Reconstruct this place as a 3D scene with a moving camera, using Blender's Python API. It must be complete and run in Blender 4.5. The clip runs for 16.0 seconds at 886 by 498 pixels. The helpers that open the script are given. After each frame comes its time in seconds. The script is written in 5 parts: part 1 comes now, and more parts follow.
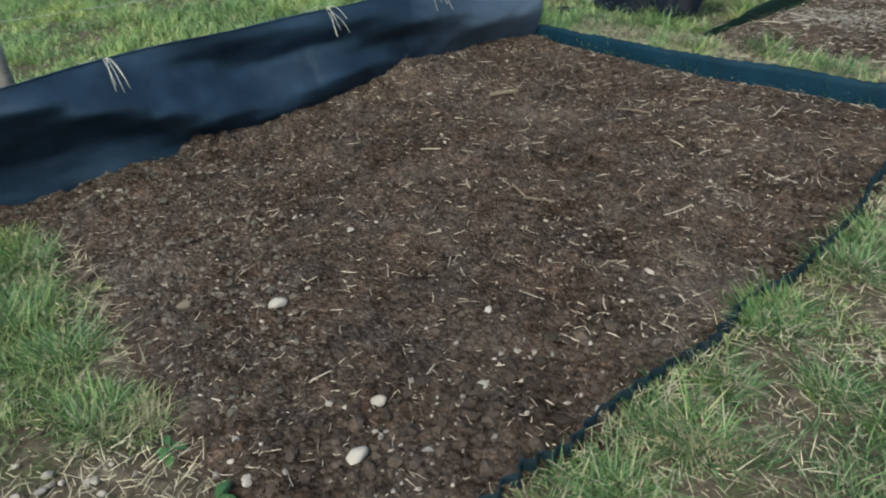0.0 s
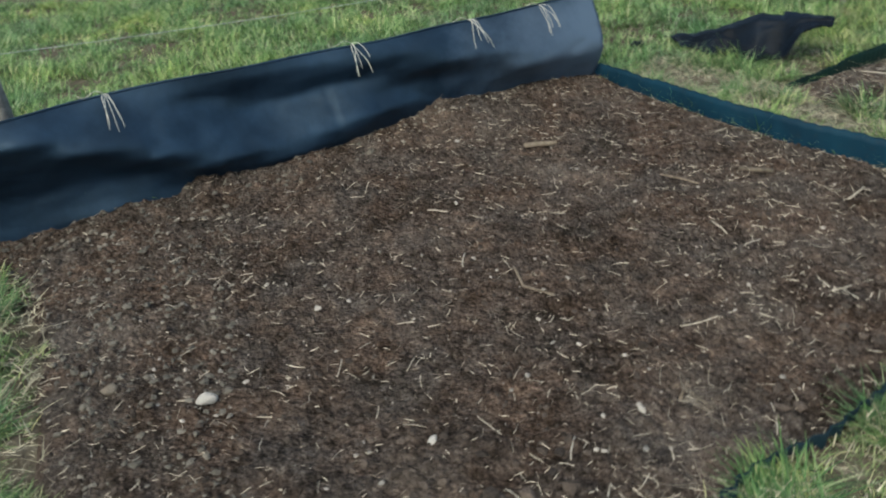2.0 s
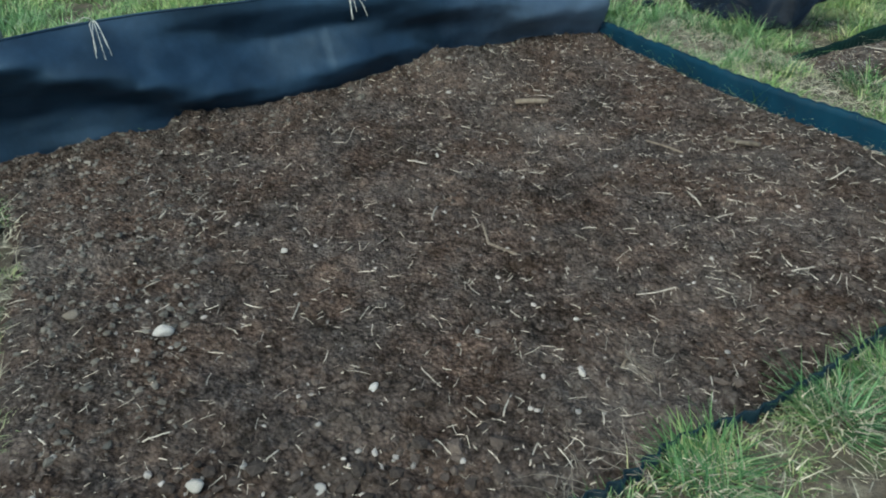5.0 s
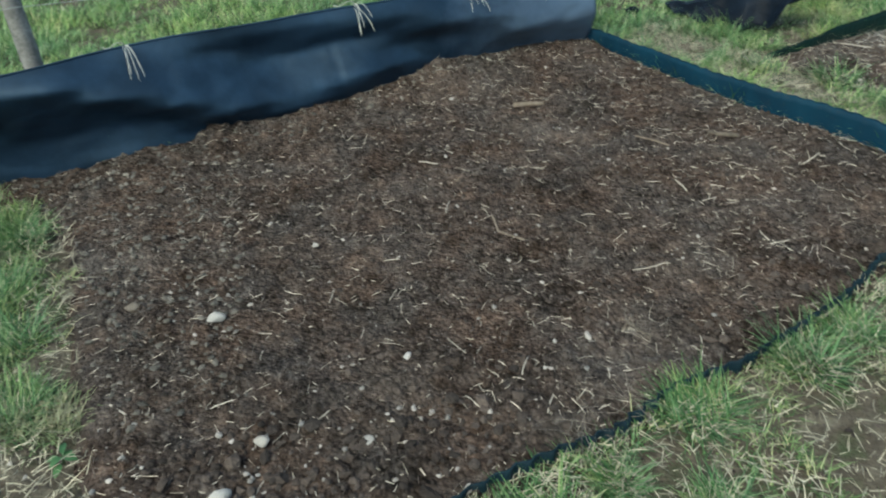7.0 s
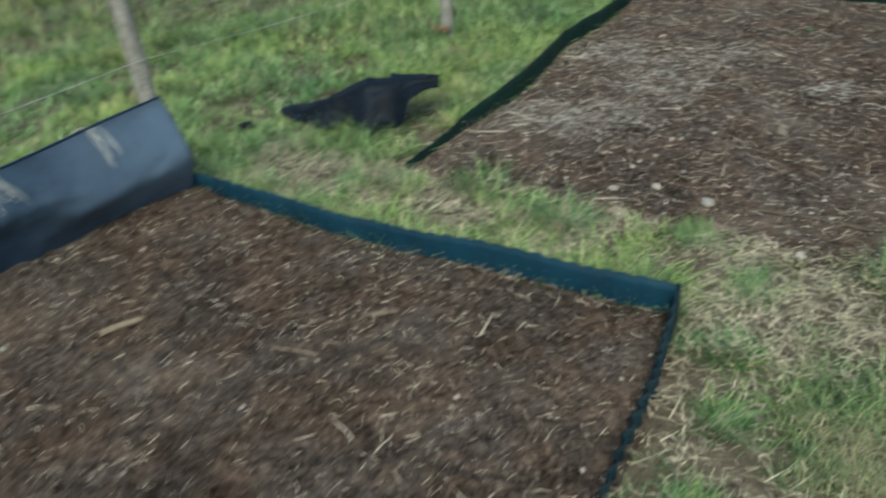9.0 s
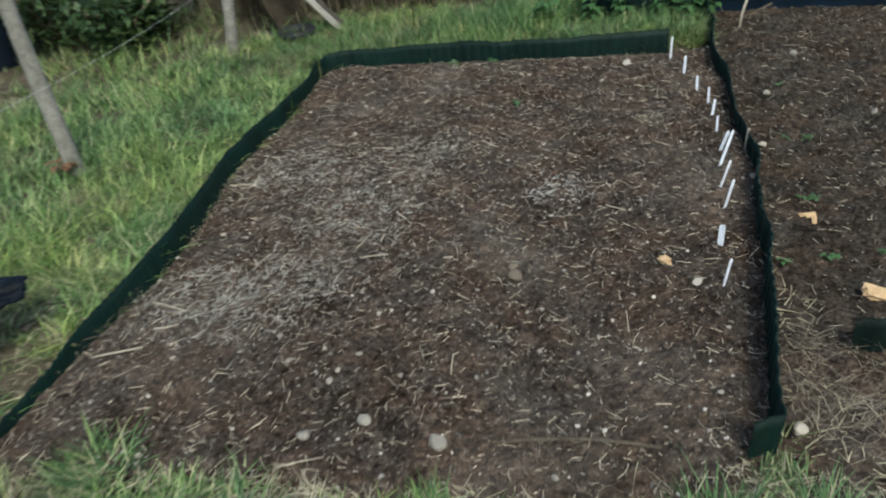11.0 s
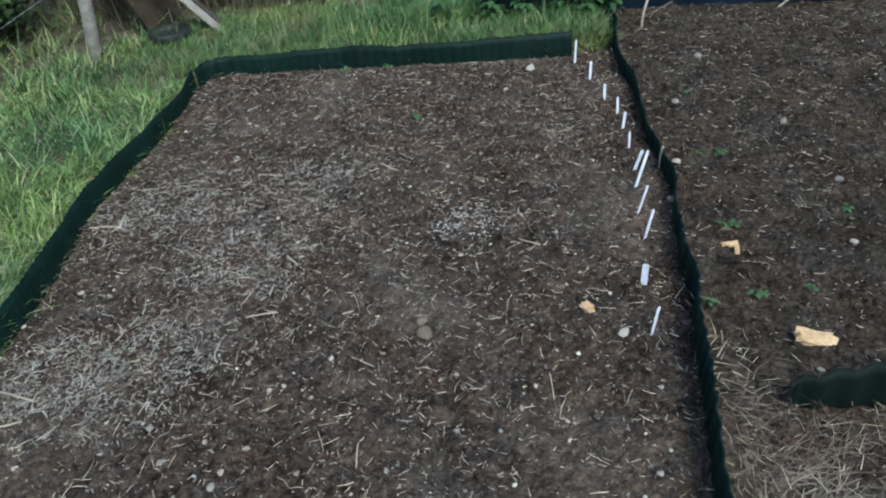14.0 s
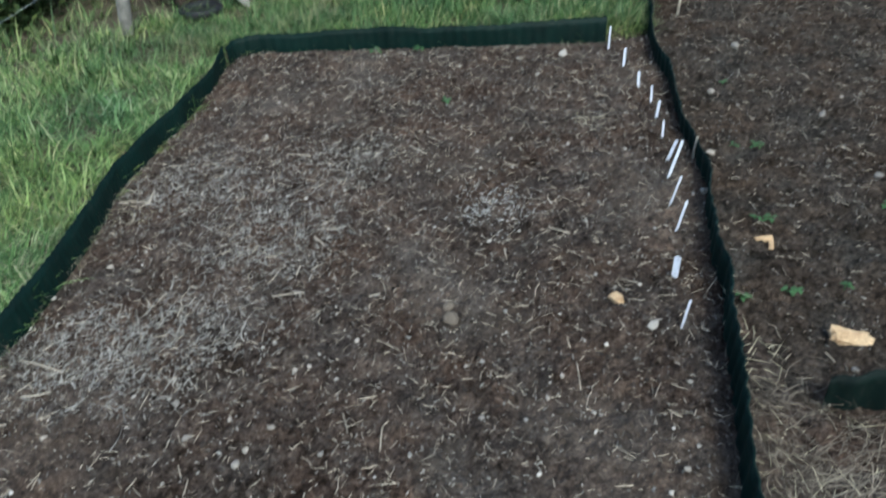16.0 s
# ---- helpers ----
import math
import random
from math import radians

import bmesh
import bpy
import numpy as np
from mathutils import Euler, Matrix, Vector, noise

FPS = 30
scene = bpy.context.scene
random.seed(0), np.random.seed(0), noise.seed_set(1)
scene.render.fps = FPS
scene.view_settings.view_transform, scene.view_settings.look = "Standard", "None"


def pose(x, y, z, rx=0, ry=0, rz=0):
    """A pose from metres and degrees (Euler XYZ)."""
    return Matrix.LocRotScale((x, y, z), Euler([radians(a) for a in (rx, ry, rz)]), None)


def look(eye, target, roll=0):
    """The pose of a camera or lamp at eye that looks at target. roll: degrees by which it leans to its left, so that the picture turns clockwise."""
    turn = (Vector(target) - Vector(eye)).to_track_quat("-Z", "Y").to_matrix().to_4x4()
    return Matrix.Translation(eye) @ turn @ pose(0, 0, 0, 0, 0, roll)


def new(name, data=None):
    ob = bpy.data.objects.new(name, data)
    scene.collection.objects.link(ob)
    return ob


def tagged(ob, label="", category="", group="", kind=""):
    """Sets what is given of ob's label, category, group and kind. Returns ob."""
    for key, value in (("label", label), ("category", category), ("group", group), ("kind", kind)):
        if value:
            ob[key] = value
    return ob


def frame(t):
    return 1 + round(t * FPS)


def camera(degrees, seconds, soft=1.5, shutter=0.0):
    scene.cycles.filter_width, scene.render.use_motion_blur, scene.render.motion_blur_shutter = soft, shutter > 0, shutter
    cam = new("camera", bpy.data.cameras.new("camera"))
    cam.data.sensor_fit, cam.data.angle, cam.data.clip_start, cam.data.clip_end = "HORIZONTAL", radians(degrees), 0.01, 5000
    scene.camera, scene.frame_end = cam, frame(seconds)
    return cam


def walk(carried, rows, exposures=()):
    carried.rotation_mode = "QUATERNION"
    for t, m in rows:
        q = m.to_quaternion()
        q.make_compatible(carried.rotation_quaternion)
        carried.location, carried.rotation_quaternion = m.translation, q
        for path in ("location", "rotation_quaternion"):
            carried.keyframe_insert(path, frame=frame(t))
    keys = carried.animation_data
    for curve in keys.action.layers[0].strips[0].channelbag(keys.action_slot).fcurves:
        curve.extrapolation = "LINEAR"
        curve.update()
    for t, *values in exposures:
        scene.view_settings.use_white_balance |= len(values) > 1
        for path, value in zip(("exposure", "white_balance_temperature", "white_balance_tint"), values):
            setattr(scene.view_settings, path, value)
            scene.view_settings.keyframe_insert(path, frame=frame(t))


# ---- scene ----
cam = camera(63.1, 16.0, soft=2.1, shutter=0.68)
PATH = [
    (0, (0.164, 0.156, 1.305), (0.09, 1.868, 0.273), -4.7),
    (0.5, (0.28, 0.174, 1.332), (0.113, 1.88, 0.301), -5.5),
    (1, (0.365, 0.36, 1.31), (0.161, 2.107, 0.358), -4.2),
    (1.5, (0.434, 0.538, 1.322), (0.184, 2.257, 0.33), -6.1),
    (2, (0.537, 0.626, 1.345), (0.193, 2.321, 0.34), -4.8),
    (2.5, (0.646, 0.67, 1.369), (0.252, 2.349, 0.356), -2.8),
    (3, (0.68, 0.676, 1.332), (0.278, 2.282, 0.21), -2.9),
    (3.5, (0.682, 0.667, 1.328), (0.301, 2.264, 0.185), -2.2),
    (4, (0.688, 0.661, 1.339), (0.335, 2.276, 0.214), -1.5),
    (4.2, (0.686, 0.66, 1.337), (0.325, 2.273, 0.212), -1.5),
    (6.3, (0.722, 0.526, 1.449), (0.312, 2.166, 0.381), -2.2),
    (6.5, (0.704, 0.442, 1.462), (0.28, 2.108, 0.44), -3.3),
    (7, (0.679, 0.375, 1.452), (0.315, 2.004, 0.35), -3.5),
    (7.5, (0.716, 0.519, 1.428), (0.433, 2.163, 0.325), -4.8),
    (8, (0.808, 0.807, 1.453), (0.684, 2.476, 0.357), -2.9),
    (8.5, (0.924, 1.256, 1.601), (1.093, 2.936, 0.529), -3.2),
    (9, (1.047, 1.502, 1.591), (1.447, 3.132, 0.502), -5.7),
    (9.5, (1.309, 1.759, 1.609), (1.939, 3.356, 0.584), -5.9),
    (10, (1.54, 1.993, 1.606), (2.41, 3.458, 0.558), -4.6),
    (10.2, (1.649, 2.115, 1.585), (2.545, 3.586, 0.568), -5.4),
    (12.3, (2.24, 2.815, 1.565), (3.287, 4.02, 0.361), -6.2),
    (12.5, (2.251, 2.824, 1.57), (3.309, 4.023, 0.368), -5.7),
    (13, (2.278, 2.823, 1.594), (3.388, 4.023, 0.441), -5.2),
    (13.5, (2.282, 2.813, 1.596), (3.417, 4.004, 0.458), -5.0),
    (14, (2.281, 2.808, 1.596), (3.406, 3.998, 0.448), -4.9),
    (14.5, (2.281, 2.805, 1.595), (3.401, 3.993, 0.44), -4.8),
    (15, (2.281, 2.803, 1.596), (3.392, 3.991, 0.432), -4.7),
    (15.5, (2.28, 2.814, 1.607), (3.401, 4.044, 0.497), -4.3),
    (16, (2.273, 2.841, 1.588), (3.339, 4.054, 0.409), -4.3),
]
EXPOSURES = [(0, 1.34, 6600, -3), (3.0, 1.37, 6600, -3), (3.5, 1.40, 5950, -8), (4.4, 1.40, 5950, -8), (6.4, 1.44, 5550, -12), (7, 1.42, 6150, -9), (9, 1.39, 6550, -8), (10.2, 1.25, 6850, -5), (12.5, 1.20, 5850, -4), (14.5, 1.27, 5850, -4), (16, 1.30, 5850, -4)]
walk(cam, [(t, look(eye, target, roll)) for t, eye, target, roll in PATH], EXPOSURES)

# ---- light: overcast afternoon ----
SUN_EL, SUN_AZ = 50.0, 200.0
world = bpy.data.worlds.new("overcast_sky")
scene.world = world
world.use_nodes = True
wn = world.node_tree
sky = wn.nodes.new("ShaderNodeTexSky")
sky.sky_type, sky.sun_disc = "NISHITA", False
sky.sun_elevation, sky.sun_rotation = radians(SUN_EL), radians(SUN_AZ)
sky.air_density, sky.dust_density = 1.0, 2.8
wn.links.new(sky.outputs[0], wn.nodes["Background"].inputs[0])
wn.nodes["Background"].inputs[1].default_value = 0.105
sun_data = bpy.data.lights.new("sun", "SUN")
sun_data.energy, sun_data.angle, sun_data.color = 1.1, radians(18), (1.0, 0.97, 0.92)
sun = new("sun", sun_data)
sun_dir = Vector((math.sin(radians(SUN_AZ)) * math.cos(radians(SUN_EL)), math.cos(radians(SUN_AZ)) * math.cos(radians(SUN_EL)), math.sin(radians(SUN_EL))))
sun.matrix_world = look(sun_dir * 30, (0, 0, 0))


# ---- materials ----
def material(name, rough=0.7, spec=0.5):
    m = bpy.data.materials.new(name)
    m.use_nodes = True
    b = m.node_tree.nodes["Principled BSDF"]
    b.inputs["Roughness"].default_value = rough
    b.inputs["Specular IOR Level"].default_value = spec
    return m, m.node_tree, b


def coords(nt):
    return nt.nodes.new("ShaderNodeTexCoord").outputs["Object"]


def noise_tex(nt, vec, scale, detail=4.0, rough=0.6):
    n = nt.nodes.new("ShaderNodeTexNoise")
    n.inputs["Scale"].default_value, n.inputs["Detail"].default_value, n.inputs["Roughness"].default_value = scale, detail, rough
    nt.links.new(vec, n.inputs["Vector"])
    return n.outputs["Fac"]


def ramp(nt, fac, stops):
    r = nt.nodes.new("ShaderNodeValToRGB")
    e = r.color_ramp.elements
    while len(e) < len(stops):
        e.new(0.5)
    for el, (p, c) in zip(e, stops):
        el.position, el.color = p, (*c, 1)
    nt.links.new(fac, r.inputs[0])
    return r.outputs[0]


def mix(nt, fac, a, b, kind="MIX"):
    m = nt.nodes.new("ShaderNodeMix")
    m.data_type, m.blend_type = "RGBA", kind
    for sock, v in ((m.inputs[0], fac), (m.inputs[6], a), (m.inputs[7], b)):
        if isinstance(v, (int, float)):
            sock.default_value = v
        elif isinstance(v, tuple):
            sock.default_value = (*v, 1)
        else:
            nt.links.new(v, sock)
    return m.outputs[2]


def bump(nt, bsdf, height, strength, dist):
    b = nt.nodes.new("ShaderNodeBump")
    b.inputs["Strength"].default_value, b.inputs["Distance"].default_value = strength, dist
    nt.links.new(height, b.inputs["Height"])
    nt.links.new(b.outputs[0], bsdf.inputs["Normal"])


def two_tone(name, stops, scale, grain, rough=0.8, spec=0.3, bump_d=0.002, island=False, random_object=False):
    """Colour by a broad noise, broken up by a fine grain, with a fine relief."""
    m, nt, b = material(name, rough, spec)
    v = coords(nt)
    base = ramp(nt, noise_tex(nt, v, scale), stops)
    fine = ramp(nt, noise_tex(nt, v, grain, 3), [(0.3, (0.72, 0.72, 0.72)), (0.7, (1.25, 1.25, 1.25))])
    col = mix(nt, 1.0, base, fine, "MULTIPLY")
    if island or random_object:
        src = nt.nodes.new("ShaderNodeNewGeometry").outputs["Random Per Island"] if island else nt.nodes.new("ShaderNodeObjectInfo").outputs["Random"]
        col = mix(nt, 1.0, col, ramp(nt, src, [(0.0, (0.6, 0.6, 0.6)), (1.0, (1.35, 1.3, 1.25))]), "MULTIPLY")
    nt.links.new(col, b.inputs["Base Color"])
    bump(nt, b, noise_tex(nt, v, grain, 5), 0.6, bump_d)
    return m


def soil_material(name, dark, mid, pale, pale_at):
    """Crumbly soil: painted shade between brown crumbs, pale dry skins, in three sizes."""
    m, nt, b = material(name, 1.0, 0.04)
    v = coords(nt)
    broad = noise_tex(nt, v, 1.6, 6, 0.65)
    crumbs = noise_tex(nt, v, 34, 8, 0.78)
    # The dark stop paints shaded voids between the crumbs.
    col = ramp(nt, crumbs, [(0.36, dark), (0.5, mid), (0.64, tuple(0.55 * q + 0.45 * w for q, w in zip(mid, pale))), (0.8, pale)])
    vor = nt.nodes.new("ShaderNodeTexVoronoi")
    vor.inputs["Scale"].default_value = 75
    warp = mix(nt, 0.06, v, nt.nodes.new("ShaderNodeTexNoise").outputs["Color"])
    nt.links.new(warp, vor.inputs["Vector"])
    # Shade between crumbs, multiplied into the colour by cell distance.
    gap_shade = ramp(nt, vor.outputs["Distance"], [(0.2, (1.12, 1.12, 1.12)), (0.75, (0.54, 0.52, 0.51))])
    col = mix(nt, 0.7, col, gap_shade, "MULTIPLY")
    clod = ramp(nt, noise_tex(nt, v, 11, 5, 0.65), [(0.34, (0.60, 0.59, 0.58)), (0.5, (1.0, 1.0, 1.0)), (0.68, (1.4, 1.37, 1.34))])
    col = mix(nt, 1.0, col, clod, "MULTIPLY")
    tone = ramp(nt, noise_tex(nt, v, 3.7, 4), [(0.38, (1.12, 0.99, 0.90)), (0.62, (0.95, 1.0, 1.04))])
    col = mix(nt, 1.0, col, tone, "MULTIPLY")
    damp = ramp(nt, noise_tex(nt, v, 2.6, 5, 0.7), [(0.36, (0.66, 0.64, 0.62)), (0.52, (1.0, 1.0, 1.0)), (0.66, (1.16, 1.14, 1.12))])
    col = mix(nt, 1.0, col, damp, "MULTIPLY")
    dry = ramp(nt, broad, [(pale_at, (0, 0, 0)), (pale_at + 0.2, (1, 1, 1))])
    col = mix(nt, dry, col, mix(nt, 0.28, col, pale))
    nt.links.new(col, b.inputs["Base Color"])
    bump(nt, b, mix(nt, 0.5, crumbs, vor.outputs["Distance"]), 1.0, 0.02)
    return m


def blade_material(name, stops, straw, straw_lo, straw_hi):
    """Grass blades: colour from blade to blade, and straw in patches."""
    m, nt, b = material(name, 0.55, 0.3)
    v = coords(nt)
    rnd = nt.nodes.new("ShaderNodeNewGeometry").outputs["Random Per Island"]
    green = ramp(nt, rnd, stops)
    patch = noise_tex(nt, v, 2.3, 4)
    add = nt.nodes.new("ShaderNodeMath")
    add.operation = "MULTIPLY_ADD"
    add.inputs[1].default_value = 0.35
    nt.links.new(noise_tex(nt, v, 60, 1), add.inputs[0])
    nt.links.new(patch, add.inputs[2])
    dry = ramp(nt, add.outputs[0], [(straw_lo, (0, 0, 0)), (straw_hi, (1, 1, 1))])
    hue = ramp(nt, noise_tex(nt, v, 1.25, 3), [(0.34, (0.66, 0.78, 0.86)), (0.5, (1.0, 1.0, 1.0)), (0.66, (1.38, 1.22, 0.98))])
    green = mix(nt, 1.0, green, hue, "MULTIPLY")
    col = mix(nt, dry, green, mix(nt, rnd, straw, tuple(c * 0.6 for c in straw)))
    nt.links.new(col, b.inputs["Base Color"])
    b.inputs["Subsurface Weight"].default_value = 0.0
    t = nt.nodes.new("ShaderNodeBsdfTranslucent")
    nt.links.new(col, t.inputs[0])
    mx = nt.nodes.new("ShaderNodeMixShader")
    mx.inputs[0].default_value = 0.25
    nt.links.new(b.outputs[0], mx.inputs[1])
    nt.links.new(t.outputs[0], mx.inputs[2])
    nt.links.new(mx.outputs[0], nt.nodes["Material Output"].inputs[0])
    return m


def ribbed_plastic(name, col, col2):
    m, nt, b = material(name, 0.62, 0.15)
    v = coords(nt)
    c = ramp(nt, noise_tex(nt, v, 7, 5), [(0.3, col), (0.75, col2)])
    dirt = ramp(nt, noise_tex(nt, v, 35, 6, 0.75), [(0.56, (0, 0, 0)), (0.75, (0.55, 0.55, 0.55))])
    nt.links.new(mix(nt, dirt, c, (0.035, 0.035, 0.028)), b.inputs["Base Color"])
    bump(nt, b, noise_tex(nt, v, 120, 3), 0.25, 0.001)
    return m


def weave_material(name, pale_end):
    """Black woven ground-cover fabric; towards one end it turns paler and bluer."""
    m, nt, b = material(name, 0.46, 0.45)
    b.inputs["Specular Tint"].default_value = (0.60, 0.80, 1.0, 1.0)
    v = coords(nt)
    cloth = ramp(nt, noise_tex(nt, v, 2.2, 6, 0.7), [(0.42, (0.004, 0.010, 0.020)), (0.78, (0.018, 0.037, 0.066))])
    if pale_end:
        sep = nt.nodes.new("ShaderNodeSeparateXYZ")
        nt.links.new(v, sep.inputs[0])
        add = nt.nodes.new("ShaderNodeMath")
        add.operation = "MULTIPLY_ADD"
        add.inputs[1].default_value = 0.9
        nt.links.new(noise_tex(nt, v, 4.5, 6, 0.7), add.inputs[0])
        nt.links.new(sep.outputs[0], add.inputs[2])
        end_mask = ramp(nt, add.outputs[0], [(0.35, (0, 0, 0)), (1.0, (0.75, 0.75, 0.75))])
        cloth = mix(nt, end_mask, cloth, (0.078, 0.106, 0.150))
    nt.links.new(cloth, b.inputs["Base Color"])
    bump(nt, b, noise_tex(nt, v, 30, 5), 0.35, 0.004)
    return m


SOIL = soil_material("dark_soil", (0.0135, 0.0102, 0.0086), (0.063, 0.0490, 0.0410), (0.19, 0.159, 0.135), 0.50)
SOIL_DRY = soil_material("soil_drying", (0.0145, 0.0110, 0.0093), (0.065, 0.0502, 0.0424), (0.205, 0.178, 0.153), 0.5)
SOIL_BARE = soil_material("dark_bare_soil", (0.0125, 0.0102, 0.0083), (0.053, 0.0440, 0.0367), (0.14, 0.121, 0.103), 0.58)
HAY_STALK = two_tone("old_hay", [(0.3, (0.10, 0.084, 0.066)), (0.7, (0.255, 0.220, 0.176))], 9, 160, 0.8, 0.2, 0.0005, island=True)
DRY_CRUMB = two_tone("dry_crumb", [(0.3, (0.055, 0.050, 0.043)), (0.7, (0.17, 0.155, 0.133))], 5, 120, 0.95, 0.1, 0.003, island=True)
WHITE_PEBBLE = two_tone("white_pebble", [(0.3, (0.24, 0.225, 0.205)), (0.7, (0.46, 0.44, 0.41))], 9, 90, 0.85, 0.25, 0.001, island=True)
CRUMB = two_tone("soil_crumb", [(0.3, (0.028, 0.0220, 0.0188)), (0.7, (0.080, 0.064, 0.054))], 5, 120, 0.95, 0.1, 0.003, island=True)
GROUND = two_tone("turf_ground", [(0.32, (0.055, 0.062, 0.031)), (0.48, (0.075, 0.060, 0.043)), (0.56, (0.090, 0.074, 0.054)), (0.72, (0.17, 0.147, 0.103))], 9, 70, 0.95, 0.1, 0.02)
GRASS = blade_material("grass_blades", [(0.0, (0.024, 0.050, 0.018)), (0.35, (0.062, 0.118, 0.038)), (0.75, (0.165, 0.245, 0.088)), (0.9, (0.26, 0.33, 0.145)), (1.0, (0.40, 0.37, 0.22))], (0.37, 0.33, 0.20), 0.69, 0.90)
LUSH = blade_material("tuft_blades", [(0.0, (0.022, 0.056, 0.019)), (0.45, (0.064, 0.138, 0.045)), (0.85, (0.170, 0.275, 0.104)), (1.0, (0.36, 0.36, 0.20))], (0.36, 0.32, 0.20), 0.85, 1.0)
LIME = blade_material("lime_grass_blades", [(0.0, (0.040, 0.085, 0.026)), (0.4, (0.115, 0.205, 0.062)), (0.8, (0.26, 0.38, 0.145)), (1.0, (0.48, 0.48, 0.28))], (0.42, 0.38, 0.24), 0.80, 1.0)
THATCH = two_tone("dry_grass", [(0.3, (0.22, 0.20, 0.14)), (0.7, (0.50, 0.455, 0.335))], 6, 160, 0.75, 0.25, 0.0005, island=True)
STRAW = two_tone("straw", [(0.3, (0.12, 0.097, 0.077)), (0.7, (0.255, 0.215, 0.175))], 20, 200, 0.75, 0.25, 0.0005, island=True)
PALE_STRAW = two_tone("pale_straw", [(0.3, (0.30, 0.262, 0.210)), (0.7, (0.55, 0.495, 0.41))], 20, 200, 0.7, 0.3, 0.0005, island=True)
CHAFF = two_tone("grey_chaff", [(0.3, (0.14, 0.134, 0.123)), (0.7, (0.335, 0.32, 0.30))], 20, 200, 0.8, 0.2, 0.0005, island=True)
WHITE_CHAFF = two_tone("white_chaff", [(0.3, (0.30, 0.30, 0.30)), (0.7, (0.5, 0.5, 0.5))], 20, 200, 0.8, 0.2, 0.0005, island=True)
PEBBLE = two_tone("pebble", [(0.3, (0.15, 0.135, 0.12)), (0.7, (0.33, 0.30, 0.27))], 9, 90, 0.85, 0.25, 0.001, island=True)
STONE = two_tone("stone", [(0.3, (0.22, 0.20, 0.175)), (0.7, (0.40, 0.37, 0.335))], 40, 160, 0.85, 0.25, 0.002, random_object=True)
FABRIC = weave_material("black_weave", False)
PALE_END_FABRIC = weave_material("pale_end_black_weave", True)
SHEET = two_tone("black_sheeting", [(0.35, (0.002, 0.0034, 0.006)), (0.75, (0.006, 0.0105, 0.019))], 5, 60, 0.55, 0.09, 0.006)
PALE_STONE = two_tone("pale_stone", [(0.3, (0.28, 0.25, 0.22)), (0.7, (0.43, 0.395, 0.355))], 25, 120, 0.85, 0.25, 0.002)
BROWN_STONE = two_tone("brown_stone", [(0.3, (0.10, 0.08, 0.062)), (0.7, (0.2, 0.165, 0.13))], 30, 150, 0.9, 0.2, 0.002)
EDGE_TEAL = ribbed_plastic("teal_blue_plastic", (0.003, 0.018, 0.034), (0.005, 0.031, 0.054))
EDGE_NAVY = ribbed_plastic("dark_teal_plastic", (0.004, 0.011, 0.016), (0.008, 0.022, 0.030))
EDGE_BLACK = ribbed_plastic("black_green_plastic", (0.0012, 0.0048, 0.0042), (0.0025, 0.010, 0.0085))
EDGE_GREEN = ribbed_plastic("dark_green_plastic", (0.0016, 0.0085, 0.0072), (0.0034, 0.017, 0.014))
POST = two_tone("weathered_post_wood", [(0.3, (0.12, 0.112, 0.10)), (0.7, (0.25, 0.237, 0.218))], 14, 90, 0.85, 0.2, 0.003)
FRESH = two_tone("fresh_split_wood", [(0.3, (0.42, 0.27, 0.145)), (0.7, (0.60, 0.43, 0.26))], 30, 150, 0.75, 0.25, 0.002)
STICK = two_tone("brown_stick", [(0.3, (0.07, 0.056, 0.042)), (0.7, (0.16, 0.13, 0.10))], 30, 160, 0.85, 0.2, 0.002, random_object=True)
STRING = two_tone("pale_string", [(0.3, (0.33, 0.32, 0.28)), (0.7, (0.48, 0.465, 0.41))], 40, 300, 0.8, 0.2, 0.0005)
WIRE = two_tone("grey_wire", [(0.3, (0.24, 0.26, 0.25)), (0.7, (0.34, 0.36, 0.34))], 10, 100, 0.5, 0.5, 0.0002)
LABEL = two_tone("white_label_plastic", [(0.3, (0.56, 0.60, 0.72)), (0.7, (0.64, 0.67, 0.76))], 20, 90, 0.4, 0.5, 0.0002)
RUBBER = two_tone("black_rubber", [(0.3, (0.006, 0.006, 0.008)), (0.7, (0.016, 0.016, 0.019))], 10, 80, 0.55, 0.4, 0.002)
TEAL = two_tone("faded_teal_plastic", [(0.3, (0.058, 0.100, 0.118)), (0.7, (0.105, 0.152, 0.170))], 4, 60, 0.5, 0.4, 0.002)
BOARD = two_tone("grey_board", [(0.3, (0.06, 0.054, 0.047)), (0.7, (0.14, 0.127, 0.112))], 7, 60, 0.9, 0.2, 0.003, random_object=True)
# Shade of the hollow and its brown reeds, as one dark colour.
HOLLOW_PANEL = two_tone("dark_hollow_panel", [(0.3, (0.022, 0.017, 0.012)), (0.7, (0.06, 0.047, 0.034))], 9, 70, 0.9, 0.15, 0.004)
PLANK = two_tone("pale_plank", [(0.3, (0.22, 0.205, 0.185)), (0.7, (0.36, 0.335, 0.30))], 7, 60, 0.85, 0.2, 0.003)
REED = two_tone("dry_reed", [(0.3, (0.045, 0.037, 0.026)), (0.7, (0.13, 0.112, 0.08))], 8, 90, 0.85, 0.2, 0.001, island=True)
LEAF = blade_material("broad_leaf", [(0.0, (0.04, 0.095, 0.035)), (0.6, (0.075, 0.155, 0.056)), (1.0, (0.14, 0.23, 0.09))], (0.3, 0.25, 0.1), 1.1, 1.3)
HEDGE = blade_material("hedge_leaf", [(0.0, (0.02, 0.04, 0.016)), (0.6, (0.04, 0.075, 0.028)), (1.0, (0.075, 0.11, 0.04))], (0.15, 0.12, 0.07), 0.8, 1.0)


